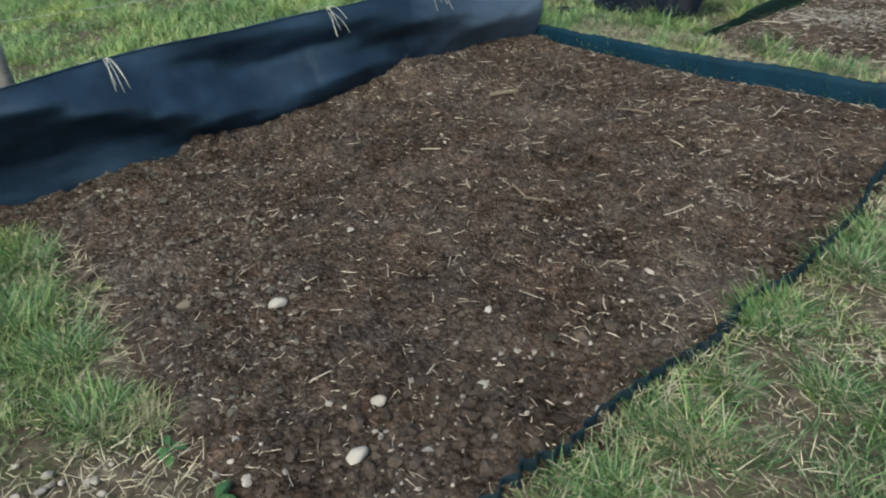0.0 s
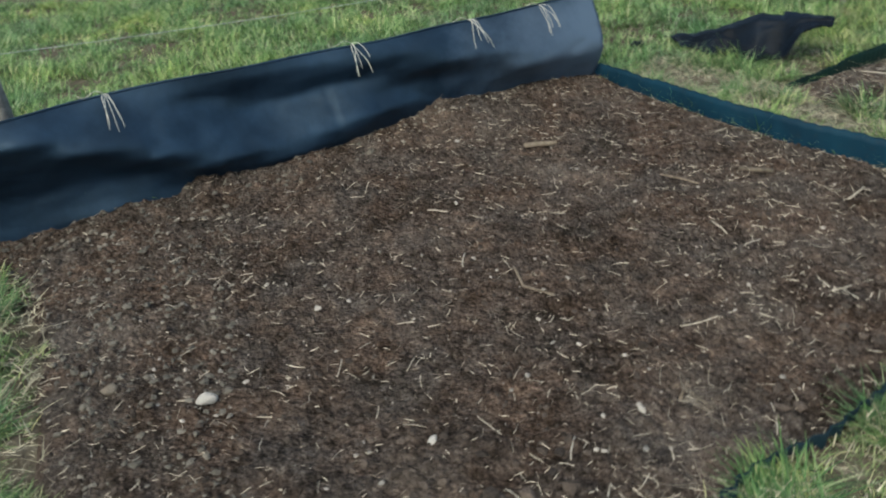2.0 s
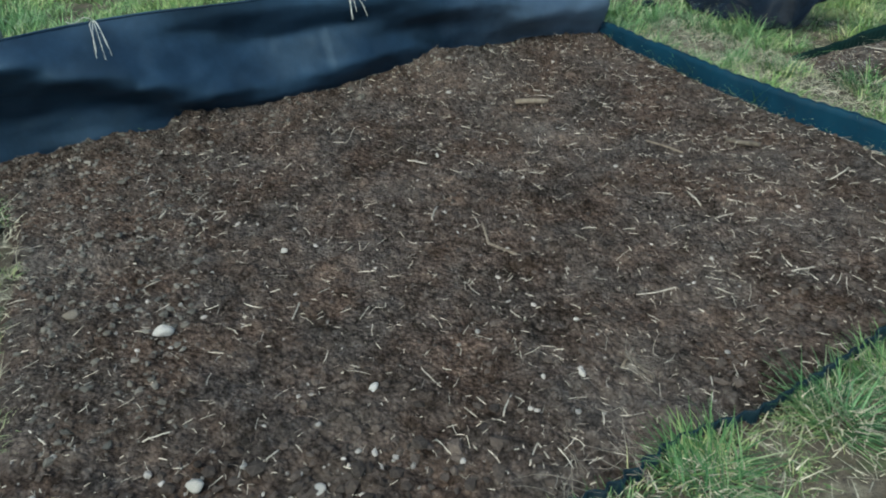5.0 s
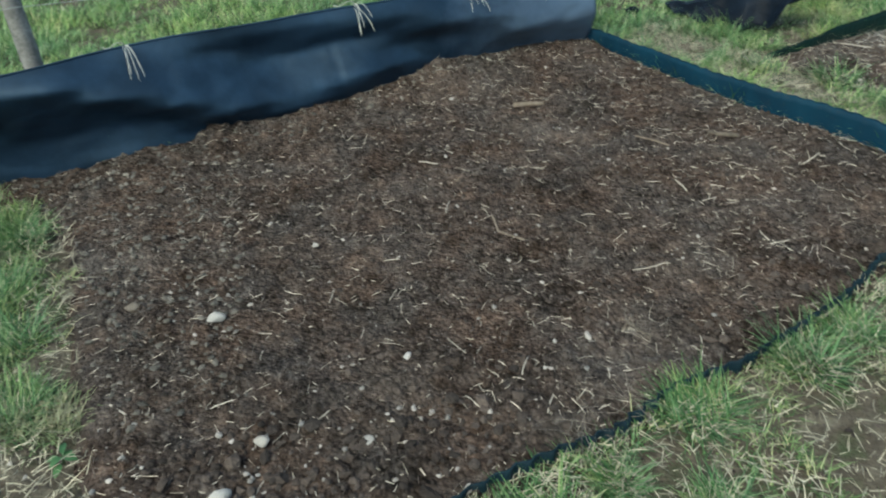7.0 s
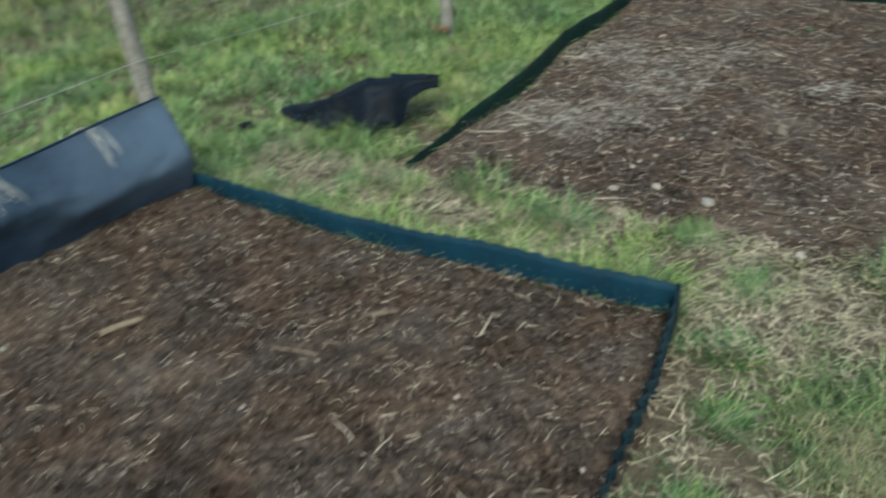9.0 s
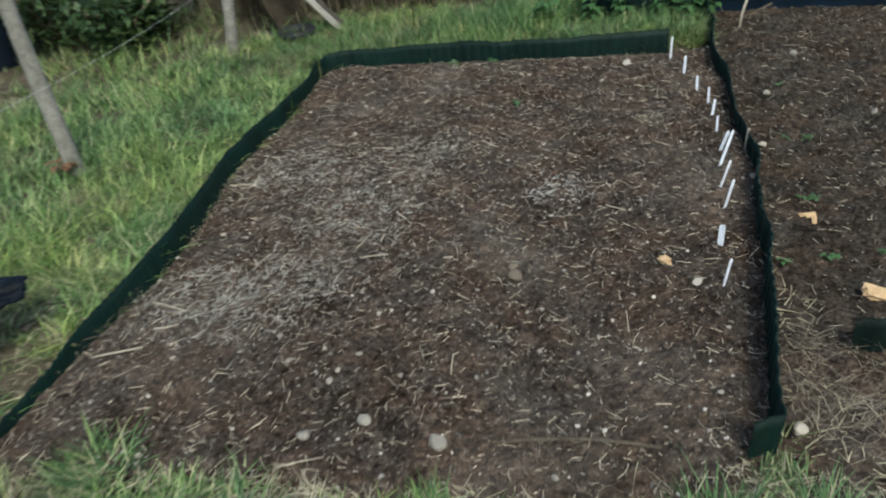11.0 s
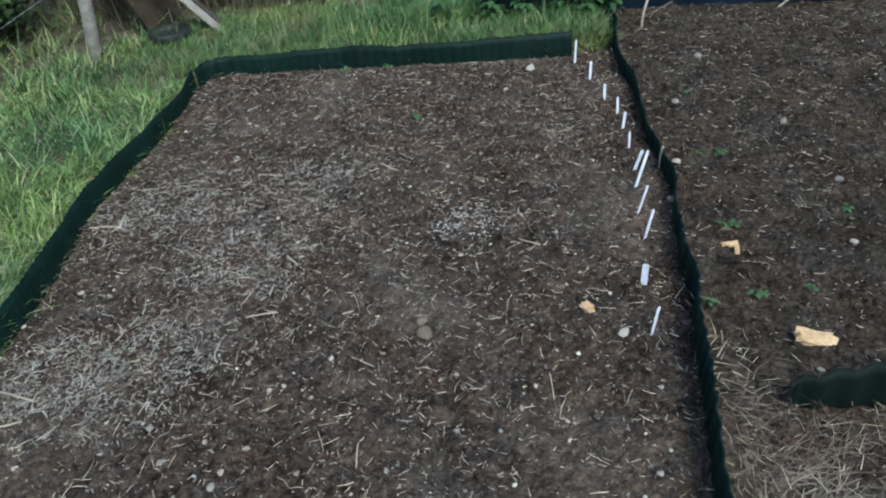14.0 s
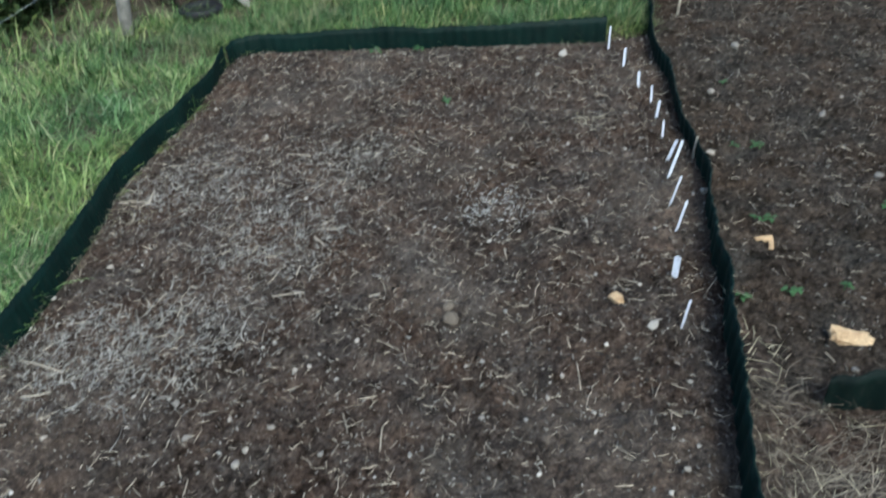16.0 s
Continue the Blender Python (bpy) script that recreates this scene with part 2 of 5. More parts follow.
# ---- mesh helpers ----
RNG = np.random.default_rng(7)


def quads(name, verts, faces, mat, smooth=False):
    """A mesh object from arrays of vertices (n, 3) and quads (m, 4)."""
    me = bpy.data.meshes.new(name)
    me.vertices.add(len(verts))
    me.vertices.foreach_set("co", np.ascontiguousarray(verts, dtype=np.float32).ravel())
    me.loops.add(faces.size)
    me.loops.foreach_set("vertex_index", np.ascontiguousarray(faces, dtype=np.int32).ravel())
    me.polygons.add(len(faces))
    me.polygons.foreach_set("loop_start", np.arange(0, faces.size, faces.shape[1], dtype=np.int32))
    me.polygons.foreach_set("use_smooth", np.full(len(faces), smooth))
    me.update(calc_edges=True)
    me.validate()
    me.materials.append(mat)
    return new(name, me)


def part(name, bm, mat, parent=None, label="", smooth=False):
    me = bpy.data.meshes.new(name)
    bm.normal_update()
    bm.to_mesh(me)
    bm.free()
    me.materials.append(mat)
    for p in me.polygons:
        p.use_smooth = smooth
    ob = new(name, me)
    ob.parent = parent
    return tagged(ob, label) if label else ob


def empty(name, place=(0, 0, 0), rz=0.0):
    ob = new(name)
    ob.matrix_world = pose(*place, 0, 0, rz)
    return ob


def grid_faces(nu, nv):
    i = np.arange((nu - 1) * (nv - 1))
    a = (i // (nv - 1)) * nv + i % (nv - 1)
    return np.stack([a, a + nv, a + nv + 1, a + 1], 1)


def inside(poly, x, y):
    r = np.zeros(len(x), bool)
    n = len(poly)
    for k in range(n):
        (x1, y1), (x2, y2) = poly[k], poly[(k + 1) % n]
        if y1 == y2:
            continue
        c = ((y1 > y) != (y2 > y)) & (x < (x2 - x1) * (y - y1) / (y2 - y1) + x1)
        r ^= c
    return r


def value_noise(x, y, scale, seed=0):
    """Smooth noise from 0 to 1 on arrays."""
    g = np.random.default_rng(seed).random((64, 64))
    u, v = x * scale + 200.0, y * scale + 200.0
    i, j = np.floor(u).astype(int), np.floor(v).astype(int)
    f, h = u - i, v - j
    f, h = f * f * (3 - 2 * f), h * h * (3 - 2 * h)
    a, b, c, d = g[i % 64, j % 64], g[(i + 1) % 64, j % 64], g[i % 64, (j + 1) % 64], g[(i + 1) % 64, (j + 1) % 64]
    return (a * (1 - f) + b * f) * (1 - h) + (c * (1 - f) + d * f) * h


def fractal(x, y, scale, octaves=4, seed=0, gain=0.5):
    t, amp, tot = 0, 1.0, 0
    for k in range(octaves):
        t, tot = t + amp * value_noise(x, y, scale * 2.03 ** k, seed + k), tot + amp
        amp *= gain
    return t / tot


def edge_distance(poly, x, y, closed=True):
    d = np.full(len(x), 1e9)
    n = len(poly)
    for k in range(n if closed else n - 1):
        a, b = np.array(poly[k], float), np.array(poly[(k + 1) % n], float)
        e = b - a
        s = np.clip(((x - a[0]) * e[0] + (y - a[1]) * e[1]) / (e @ e), 0, 1)
        d = np.minimum(d, np.hypot(x - a[0] - s * e[0], y - a[1] - s * e[1]))
    return d


def along(line, step):
    """Points every step metres on a polyline, with the unit normals to its left."""
    pts = [np.array(p, float) for p in line]
    out, nor = [], []
    for a, b in zip(pts, pts[1:]):
        n = max(1, int(round(np.linalg.norm(b - a) / step)))
        for k in range(n):
            out.append(a + (b - a) * k / n)
            d = (b - a) / np.linalg.norm(b - a)
            nor.append((-d[1], d[0]))
    out.append(pts[-1])
    nor.append(nor[-1])
    nor = np.array(nor)
    sm = nor.copy()
    for k in range(-4, 5):
        sm += nor[np.clip(np.arange(len(nor)) + k, 0, len(nor) - 1)]
    return np.array(out), sm / np.linalg.norm(sm, axis=1)[:, None]


def tube(name, pts, rad, mat, sides=6):
    """A round strand along points."""
    bm = bmesh.new()
    rings = []
    P = [Vector(p) for p in pts]
    for k, p in enumerate(P):
        t = (P[min(k + 1, len(P) - 1)] - P[max(k - 1, 0)]).normalized()
        s = t.cross(Vector((0.13, 0.21, 0.97))).normalized()
        w = t.cross(s)
        rings.append([bm.verts.new(p + rad * (math.cos(a) * s + math.sin(a) * w)) for a in np.linspace(0, 2 * math.pi, sides, endpoint=False)])
    for r0, r1 in zip(rings, rings[1:]):
        for k in range(sides):
            bm.faces.new((r0[k], r0[(k + 1) % sides], r1[(k + 1) % sides], r1[k]))
    bm.faces.new(rings[0][::-1])
    bm.faces.new(rings[-1])
    return part(name, bm, mat, smooth=True)


# ---- plan ----
FAB_A, FAB_B = np.array((-1.80, 2.95)), np.array((0.64, 4.86))
SUNKEN = [(2.25, 3.16), (2.10, 3.00), (1.97, 2.85), (1.79, 2.69), (1.66, 2.57), (1.48, 2.33), (1.37, 2.22), (1.27, 2.12), (1.17, 2.03), (1.05, 1.96), (0.95, 1.89), (0.88, 1.80), (0.80, 1.71), (0.69, 1.64), (0.55, 1.53), (0.45, 1.45), (0.36, 1.35), (0.27, 1.31), (0.19, 1.23), (0.05, 1.12)]
TEAL_LINE = [(0.62, 4.91), (0.86, 4.65), (1.05, 4.43), (1.26, 4.16), (1.45, 3.96), (1.64, 3.78), (1.80, 3.61), (1.95, 3.45), (2.10, 3.29), (2.25, 3.16)]
BED_1 = SUNKEN[::-1] + TEAL_LINE[-2:0:-1] + [(0.66, 4.88), (-1.95, 2.83), (-1.75, 2.70), (-1.56, 2.64), (-1.28, 2.46), (-1.09, 2.23), (-0.94, 1.96), (-0.76, 1.73), (-0.62, 1.54), (-0.50, 1.38), (-0.42, 1.24)]
LEFT_2 = [(1.67, 4.63), (1.88, 4.82), (2.12, 4.99), (2.45, 5.2), (2.78, 5.52), (3.08, 5.88), (3.7, 6.36), (4.15, 6.79)]
FAR_2 = [(4.15, 6.79), (4.24, 6.85), (4.36, 6.83), (4.52, 6.64), (4.84, 6.29), (5.06, 6.01), (5.30, 5.77), (5.78, 5.24)]
RIGHT_2 = [(3.37, 3.10), (3.48, 3.16), (3.7, 3.3), (3.97, 3.48), (4.29, 3.7), (4.75, 4.01), (5.16, 4.35), (5.87, 4.99), (6.62, 5.55)]
BED_2 = LEFT_2 + FAR_2[1:] + [(6.0, 5.1)] + RIGHT_2[-3::-1] + [(3.18, 3.12), (2.83, 3.3), (2.71, 3.53), (2.51, 3.69), (2.35, 3.94), (2.1, 4.21)]
END_3 = [(3.89, 3.155), (4.08, 2.94), (4.4, 2.6), (4.75, 2.2)]
BED_3 = [(3.86, 3.19)] + RIGHT_2[4:] + [(6.55, 5.7), (7.04, 5.08), (7.9, 4.0), (8.5, 3.25), (6.5, 1.2), (4.75, 2.2), (4.4, 2.6), (4.08, 2.94)]


def bed_height(x, y, poly, seed):
    """Soil relief: low swells, clods and crumbs, sinking at the edges."""
    d = np.clip(edge_distance(poly, x, y) / 0.10, 0, 1)
    h = 0.045 * (fractal(x, y, 2.2, 3, seed) - 0.5) + 0.036 * (fractal(x, y, 12, 3, seed + 9) - 0.5)
    h += 0.060 * np.maximum(fractal(x, y, 30, 3, seed + 20, 0.7) - 0.50, 0) - 0.02 * np.maximum(0.45 - fractal(x, y, 24, 2, seed + 33, 0.6), 0)
    return 0.012 + h * (0.35 + 0.65 * d) - 0.012 * (1 - d)


def mound(x, y):
    """Soil thrown up against the fabric."""
    e = FAB_B - FAB_A
    ln = np.linalg.norm(e)
    u = ((x - FAB_A[0]) * e[0] + (y - FAB_A[1]) * e[1]) / ln
    d = np.abs((x - FAB_A[0]) * e[1] - (y - FAB_A[1]) * e[0]) / ln
    prof = np.interp(u, [0, 0.66, 0.80, 0.95, 1.15, 1.40, 1.65, 1.90, 2.05, 2.20, 2.45, 2.70, 3.10], [0.0, 0.0, 0.075, 0.05, 0.03, 0.035, 0.055, 0.08, 0.125, 0.115, 0.09, 0.09, 0.04])
    return prof * np.exp(-(d / 0.26) ** 2)


def height_1(x, y):
    return bed_height(x, y, BED_1, 1) + mound(x, y)


def height_2(x, y):
    return bed_height(x, y, BED_2, 31)


def height_3(x, y):
    return bed_height(x, y, BED_3, 61)


def soil_bed(name, poly, height, step, mat, label):
    p = np.array(poly)
    lo, hi = p.min(0) - 0.08, p.max(0) + 0.08
    nx, ny = int((hi[0] - lo[0]) / step) + 1, int((hi[1] - lo[1]) / step) + 1
    gx, gy = np.meshgrid(lo[0] + np.arange(nx) * step, lo[1] + np.arange(ny) * step, indexing="ij")
    x, y = gx.ravel(), gy.ravel()
    inn = inside(poly, x, y)
    d = edge_distance(poly, x, y)
    z = np.where(inn, height(x, y), -np.minimum(d, 0.08) * 0.9)
    f = grid_faces(nx, ny)
    keep = (inn | (d < 0.05 + 0.03 * fractal(x, y, 9, 2, 5)))[f].all(1)
    ob = quads(name, np.stack([x, y, z], 1), f[keep], mat, True)
    return tagged(ob, label, "soil bed", kind="structure")


# ---- ground and beds ----
n = 140
r = np.concatenate([np.linspace(-14, 14, n), ])
r = np.concatenate([[-400, -120, -50, -25], r + 3.0, [34, 60, 130, 400]])
gx, gy = np.meshgrid(r, r, indexing="ij")
gxf, gyf = gx.ravel(), gy.ravel()
near = np.hypot(gxf - 3, gyf - 3) < 14
bedmask = inside(BED_1, gxf, gyf) | inside(BED_2, gxf, gyf) | inside(BED_3, gxf, gyf)
gz = np.where(near, 0.02 * (fractal(gxf, gyf, 2.5, 3, 77) - 0.5), 0) - 0.006
gz = np.where(bedmask, -0.06, gz)
ground = quads("ground", np.stack([gxf, gyf, gz], 1), grid_faces(len(r), len(r)), GROUND, True)
tagged(ground, "trampled green turf with straw-coloured thatch", "ground", kind="structure")
soil_bed("soil_bed_1", BED_1, height_1, 0.0095, SOIL, "freshly dug dark brown soil with straw bits")
soil_bed("soil_bed_2", BED_2, height_2, 0.0115, SOIL_DRY, "raked brown soil with pale dry patches")
soil_bed("soil_bed_3", BED_3, height_3, 0.018, SOIL_BARE, "bare dark soil with a few seedlings")


EARTH = [(3.40, 3.06), (3.48, 3.16), (3.7, 3.3), (3.97, 3.48), (4.2, 3.62), (3.86, 3.19), (4.08, 2.94), (4.4, 2.6), (4.75, 2.2), (4.4, 1.9), (3.5, 2.4), (3.25, 2.85)]
soil_bed("trodden_earth", EARTH, lambda x, y: bed_height(x, y, EARTH, 81) - 0.008, 0.02, SOIL, "trodden brown earth under loose hay")


# ---- edging ----
def edging(name, line, high, mat, label, wave=0.034, amp=0.003, sink=0.06, dip=0.015, seed=0, thick=0.003, bow=0.012):
    """A corrugated plastic strip set upright in the ground."""
    p, nor = along(line, 0.009)
    s = np.arange(len(p)) * 0.009
    phase = 2 * np.pi * (s / wave + 1.6 * fractal(s, s * 0 + 1, 2.5, 2, seed + 2))
    wob = amp * np.sin(phase) * (0.4 + fractal(s, s * 0 + 6, 4, 2, seed + 5)) + bow * (fractal(s, s * 0, 3.0, 2, seed) - 0.5) * 2
    hs = np.interp(s / s[-1], np.linspace(0, 1, len(high)), high)
    top = hs + dip * (fractal(s, s * 0 + 3, 2.2, 3, seed + 4) - 0.5) * 2 + 0.003 * np.sin(phase) + 0.008 * (fractal(s, s * 0 + 9, 14, 2, seed + 6) - 0.5)
    rows = []
    for side, level in ((0, -sink), (0, 0.35), (0, 0.7), (0, 1.0), (1, 1.0), (1, 0.6), (1, -sink)):
        z = top * level if level > 0 else np.full(len(s), level)
        lean = 0.02 * (fractal(s, s * 0 + 8, 1.3, 2, seed + 7) - 0.5) * 2 * np.maximum(level, 0)
        q = p + nor * (wob + lean + side * thick)[:, None]
        rows.append(np.column_stack([q, z]))
    v = np.stack(rows, 1).reshape(-1, 3)
    thing = empty(name, (*p[len(p) // 2], 0))
    ob = quads("strip", v, grid_faces(len(p), len(rows)), mat, True)
    ob.parent, ob.matrix_parent_inverse = thing, thing.matrix_world.inverted()
    bead = tube("rim", (rows[3] + rows[4])[::2] / 2, 0.0034, mat, 5)
    bead.parent, bead.matrix_parent_inverse = thing, thing.matrix_world.inverted()
    return tagged(thing, label, "garden edging", "lawn edging strips")


edging("lawn_edging", TEAL_LINE, [0.10, 0.115, 0.115, 0.12, 0.12], EDGE_TEAL, "teal-green corrugated plastic edging between soil and grass", seed=2, wave=0.07, amp=0.0012, dip=0.02, bow=0.016)
edging("lawn_edging", SUNKEN, [0.13, 0.075, 0.045, 0.04, 0.035, 0.03, 0.035, 0.03], EDGE_NAVY, "dark teal plastic edging sunk beside grass tufts", seed=5, dip=0.026, wave=0.06, amp=0.011)
edging("lawn_edging", LEFT_2, [0.02, 0.07, 0.11, 0.13, 0.13, 0.12, 0.11, 0.11], EDGE_GREEN, "dark green corrugated plastic edging along the grass", seed=11, bow=0.026, amp=0.002)
edging("lawn_edging", FAR_2, [0.11, 0.12, 0.13, 0.14], EDGE_GREEN, "dark green corrugated plastic edging along long grass", seed=15, wave=0.06, amp=0.003, bow=0.02, dip=0.024)
edging("lawn_edging", [(3.325, 3.145)] + RIGHT_2, [0.14, 0.14, 0.13, 0.115, 0.11, 0.105, 0.105, 0.105, 0.11, 0.14], EDGE_GREEN, "wavy dark green plastic edging between two soil beds", seed=19, dip=0.022, bow=0.034, wave=0.075, amp=0.006)
edging("lawn_edging", END_3, [0.11, 0.205, 0.215, 0.215], EDGE_BLACK, "short dark green plastic edging beside loose hay", seed=23, wave=0.09, amp=0.006, dip=0.026)


# ---- fabric screens ----
RELIEF_Z = (0.0, 0.08, 0.16, 0.24, 0.32, 0.40, 0.46, 0.50)


def screen(name, a, b, high, label, relief, seed=0, mat=None):
    """A length of fabric hung upright along a line, slack; relief gives how far it bellies out, by the distance along it and the height."""
    a, b = np.array(a), np.array(b)
    ln = np.linalg.norm(b - a)
    d = (b - a) / ln
    nrm = np.array((d[1], -d[0]))
    nu, nv = int(ln / 0.02), 48
    u, v = np.meshgrid(np.linspace(0, ln, nu), np.linspace(0, 1, nv), indexing="ij")
    uf, vf = u.ravel(), v.ravel()
    top = high + 0.012 * (fractal(uf, uf * 0, 1.5, 2, seed) - 0.5) * 2
    z = -0.03 + vf * (top + 0.03)
    stations = [q[0] for q in relief]
    rows = np.array([q[1] for q in relief])
    warp = u[:, 0] + 0.05 * (fractal(u[:, 0], u[:, 0] * 0, 3, 2, seed + 3) - 0.5)
    by_u = np.stack([np.interp(warp, stations, rows[:, k]) for k in range(len(RELIEF_Z))], 1)
    belly = np.stack([np.interp(z.reshape(nu, nv)[k] + 0.02 * math.sin(3.1 * warp[k]), RELIEF_Z, by_u[k]) for k in range(nu)])
    for k in range(16):
        belly = (np.vstack([belly[:1], belly[:-1]]) + 2 * belly + np.vstack([belly[1:], belly[-1:]])) / 4
    for k in range(4):
        belly = (np.hstack([belly[:, :1], belly[:, :-1]]) + 2 * belly + np.hstack([belly[:, 1:], belly[:, -1:]])) / 4
    off = 1.6 * belly.ravel()
    soft_ends = np.sin(np.pi * np.clip(vf, 0, 1)) ** 0.6
    off += 0.030 * (fractal(uf, vf * 0.6, 3.2, 3, seed + 8) - 0.5) * soft_ends
    off += 0.016 * (fractal(uf + 0.7 * vf, vf - 0.5 * uf, 7, 3, seed + 15) - 0.5) * soft_ends
    off -= 0.005 * np.exp(-((fractal(uf * 0.8, vf * 0.5 + uf * 0.2, 4.0, 2, seed + 31) - 0.5) / 0.035) ** 2) * soft_ends
    back = off - 0.004
    x, y = a[0] + d[0] * uf, a[1] + d[1] * uf
    front = np.stack([x + nrm[0] * off, y + nrm[1] * off, z], 1)
    rear = np.stack([x + nrm[0] * back, y + nrm[1] * back, z], 1)
    f = grid_faces(nu, nv)
    m = len(front)
    border = []
    idx = np.arange(m).reshape(nu, nv)
    for ring in (idx[:, -1], idx[::-1, 0], idx[0, :], idx[-1, ::-1]):
        border.append(np.stack([ring[:-1], ring[1:], ring[1:] + m, ring[:-1] + m], 1))
    thing = empty(name, (*((a + b) / 2), 0))
    ob = quads("sheet", np.concatenate([front, rear]), np.concatenate([f, f[:, ::-1] + m] + border), mat or FABRIC, True)
    ob.parent, ob.matrix_parent_inverse = thing, thing.matrix_world.inverted()
    rim = front.reshape(nu, nv, 3)[:, -1][::4] - np.array((*nrm, 0)) * 0.002
    hem = tube("hem", rim, 0.006, FABRIC, 6)
    hem.parent, hem.matrix_parent_inverse = thing, thing.matrix_world.inverted()
    return tagged(thing, label, "fabric screen")


FD = (FAB_B - FAB_A) / np.linalg.norm(FAB_B - FAB_A)
FN = np.array((FD[1], -FD[0]))
BELLY = [(0.0, (0.03, 0.03, 0.04, 0.06, 0.08, 0.11, 0.09, 0.0)), (1.4, (0.035, 0.035, 0.04, 0.06, 0.085, 0.115, 0.10, 0.0)),
         (1.7, (0.055, 0.045, 0.042, 0.065, 0.10, 0.14, 0.08, 0.0)), (1.9, (0.07, 0.055, 0.045, 0.08, 0.145, 0.085, 0.03, 0.0)),
         (2.16, (0.065, 0.055, 0.06, 0.135, 0.10, 0.045, 0.02, 0.0)), (2.36, (0.04, 0.06, 0.125, 0.09, 0.05, 0.01, 0.015, 0.01)),
         (2.7, (0.03, 0.09, 0.075, 0.03, -0.02, 0.0, 0.02, 0.015)), (3.12, (0.02, 0.06, 0.085, 0.045, 0.01, 0.045, 0.04, 0.01)),
         (3.6, (0.01, 0.03, 0.035, 0.03, 0.08, 0.06, 0.025, 0.0)), (4.1, (0.0, 0.015, 0.045, 0.09, 0.07, 0.04, 0.015, 0.0)), (4.6, (0.0, 0.02, 0.05, 0.07, 0.055, 0.03, 0.01, 0.0))]
screen("fabric_screen", FAB_A - FD * 1.5, FAB_B, 0.50, "black woven fabric screen sagging along the fence", BELLY, 3, PALE_END_FABRIC)
screen("fabric_screen", (6.1, 6.25), (8.5, 3.25), 0.48, "black plastic screen behind the far soil bed", [(0.0, (0.0, 0.02, 0.05, 0.08, 0.05, 0.03, 0.01, 0.0)), (1.3, (0.02, 0.04, 0.09, 0.07, 0.05, 0.02, 0.01, 0.0)), (3.8, (0.03, 0.09, 0.07, 0.05, 0.03, 0.02, 0.01, 0.0))], 40)


# ---- fence ----
def fence_post(x, y, high, lean_x, lean_y, rad):
    bm = bmesh.new()
    rings = []
    for k in range(9):
        f = k / 8
        z = -0.2 + f * (high + 0.2)
        rr = rad * (1.08 - 0.2 * f)
        rings.append([bm.verts.new((lean_x * z + rr * math.cos(a) * (1 + 0.08 * math.sin(3 * a + k)), lean_y * z + rr * math.sin(a), z)) for a in np.linspace(0, 2 * math.pi, 14, endpoint=False)])
    for r0, r1 in zip(rings, rings[1:]):
        for k in range(14):
            bm.faces.new((r0[k], r0[(k + 1) % 14], r1[(k + 1) % 14], r1[k]))
    bm.faces.new(rings[-1])
    ob = part("fence_post", bm, POST, smooth=True)
    ob.location = (x, y, 0)
    return tagged(ob, "weathered grey round wooden fence post in grass", "fence post", "fence posts")


POSTS = [(-1.74, 3.10, 0.0, 0.0), (0.57, 5.00, 0.0, 0.0), (2.49, 6.58, 0.0, 0.0), (3.99, 7.86, 0.12, -0.08), (-4.2, 1.1, 0.0, 0.0)]
for x, y, lx, ly in POSTS:
    fence_post(x, y, 1.15, lx, ly, 0.043)


WIRE_AT = [(-4.2, 1.06, 0.76), (-1.70, 3.06, 0.72), (0.60, 4.96, 0.65), (2.53, 6.54, 0.50), (4.0, 7.8, 0.55)]
pts = []
for a, b in zip(WIRE_AT, WIRE_AT[1:]):
    for k in range(10):
        f = k / 10
        pts.append([a[c] + (b[c] - a[c]) * f - (0.10 * f * (1 - f) if c == 2 else 0) for c in range(3)])
tagged(tube("fence_wire", pts + [WIRE_AT[-1]], 0.0014, WIRE), "pale galvanised wire strung between wooden posts", "wire")


def string_tie(u, seed):
    """A knot of pale string looped over the top of the fabric with loose ends."""
    rnd = random.Random(seed)
    thing = empty("string_tie", (*(FAB_A + FD * u + FN * 0.012), 0.50))
    for k in range(5):
        dx, dz = rnd.uniform(-0.045, 0.045), -rnd.uniform(0.04, 0.13)
        wig = rnd.uniform(-0.02, 0.02)
        pts = []
        for f in np.linspace(0, 1, 8):
            q = FD * (dx * f ** 0.7 + wig * math.sin(5 * f)) + FN * (0.015 + 0.15 * f)
            pts.append((q[0], q[1], dz * f ** 1.4 + 0.025 * math.sin(f * 3.1)))
        ob = tube("strand", pts, 0.0015, STRING, 5)
        ob.parent = thing
    q = FD * -0.05
    ob = tube("loop", [(q[0] * f + FN[0] * -0.02 * f, q[1] * f - FN[1] * 0.02 * f, 0.012 * math.sin(f * 3)) for f in np.linspace(0, 2, 8)], 0.0016, STRING, 5)
    ob.parent = thing
    return tagged(thing, "knotted pale string hanging over black fabric", "string tie", "string ties")


for k, u in enumerate((0.53, 1.64, 2.28, 2.72)):
    string_tie(u, k)


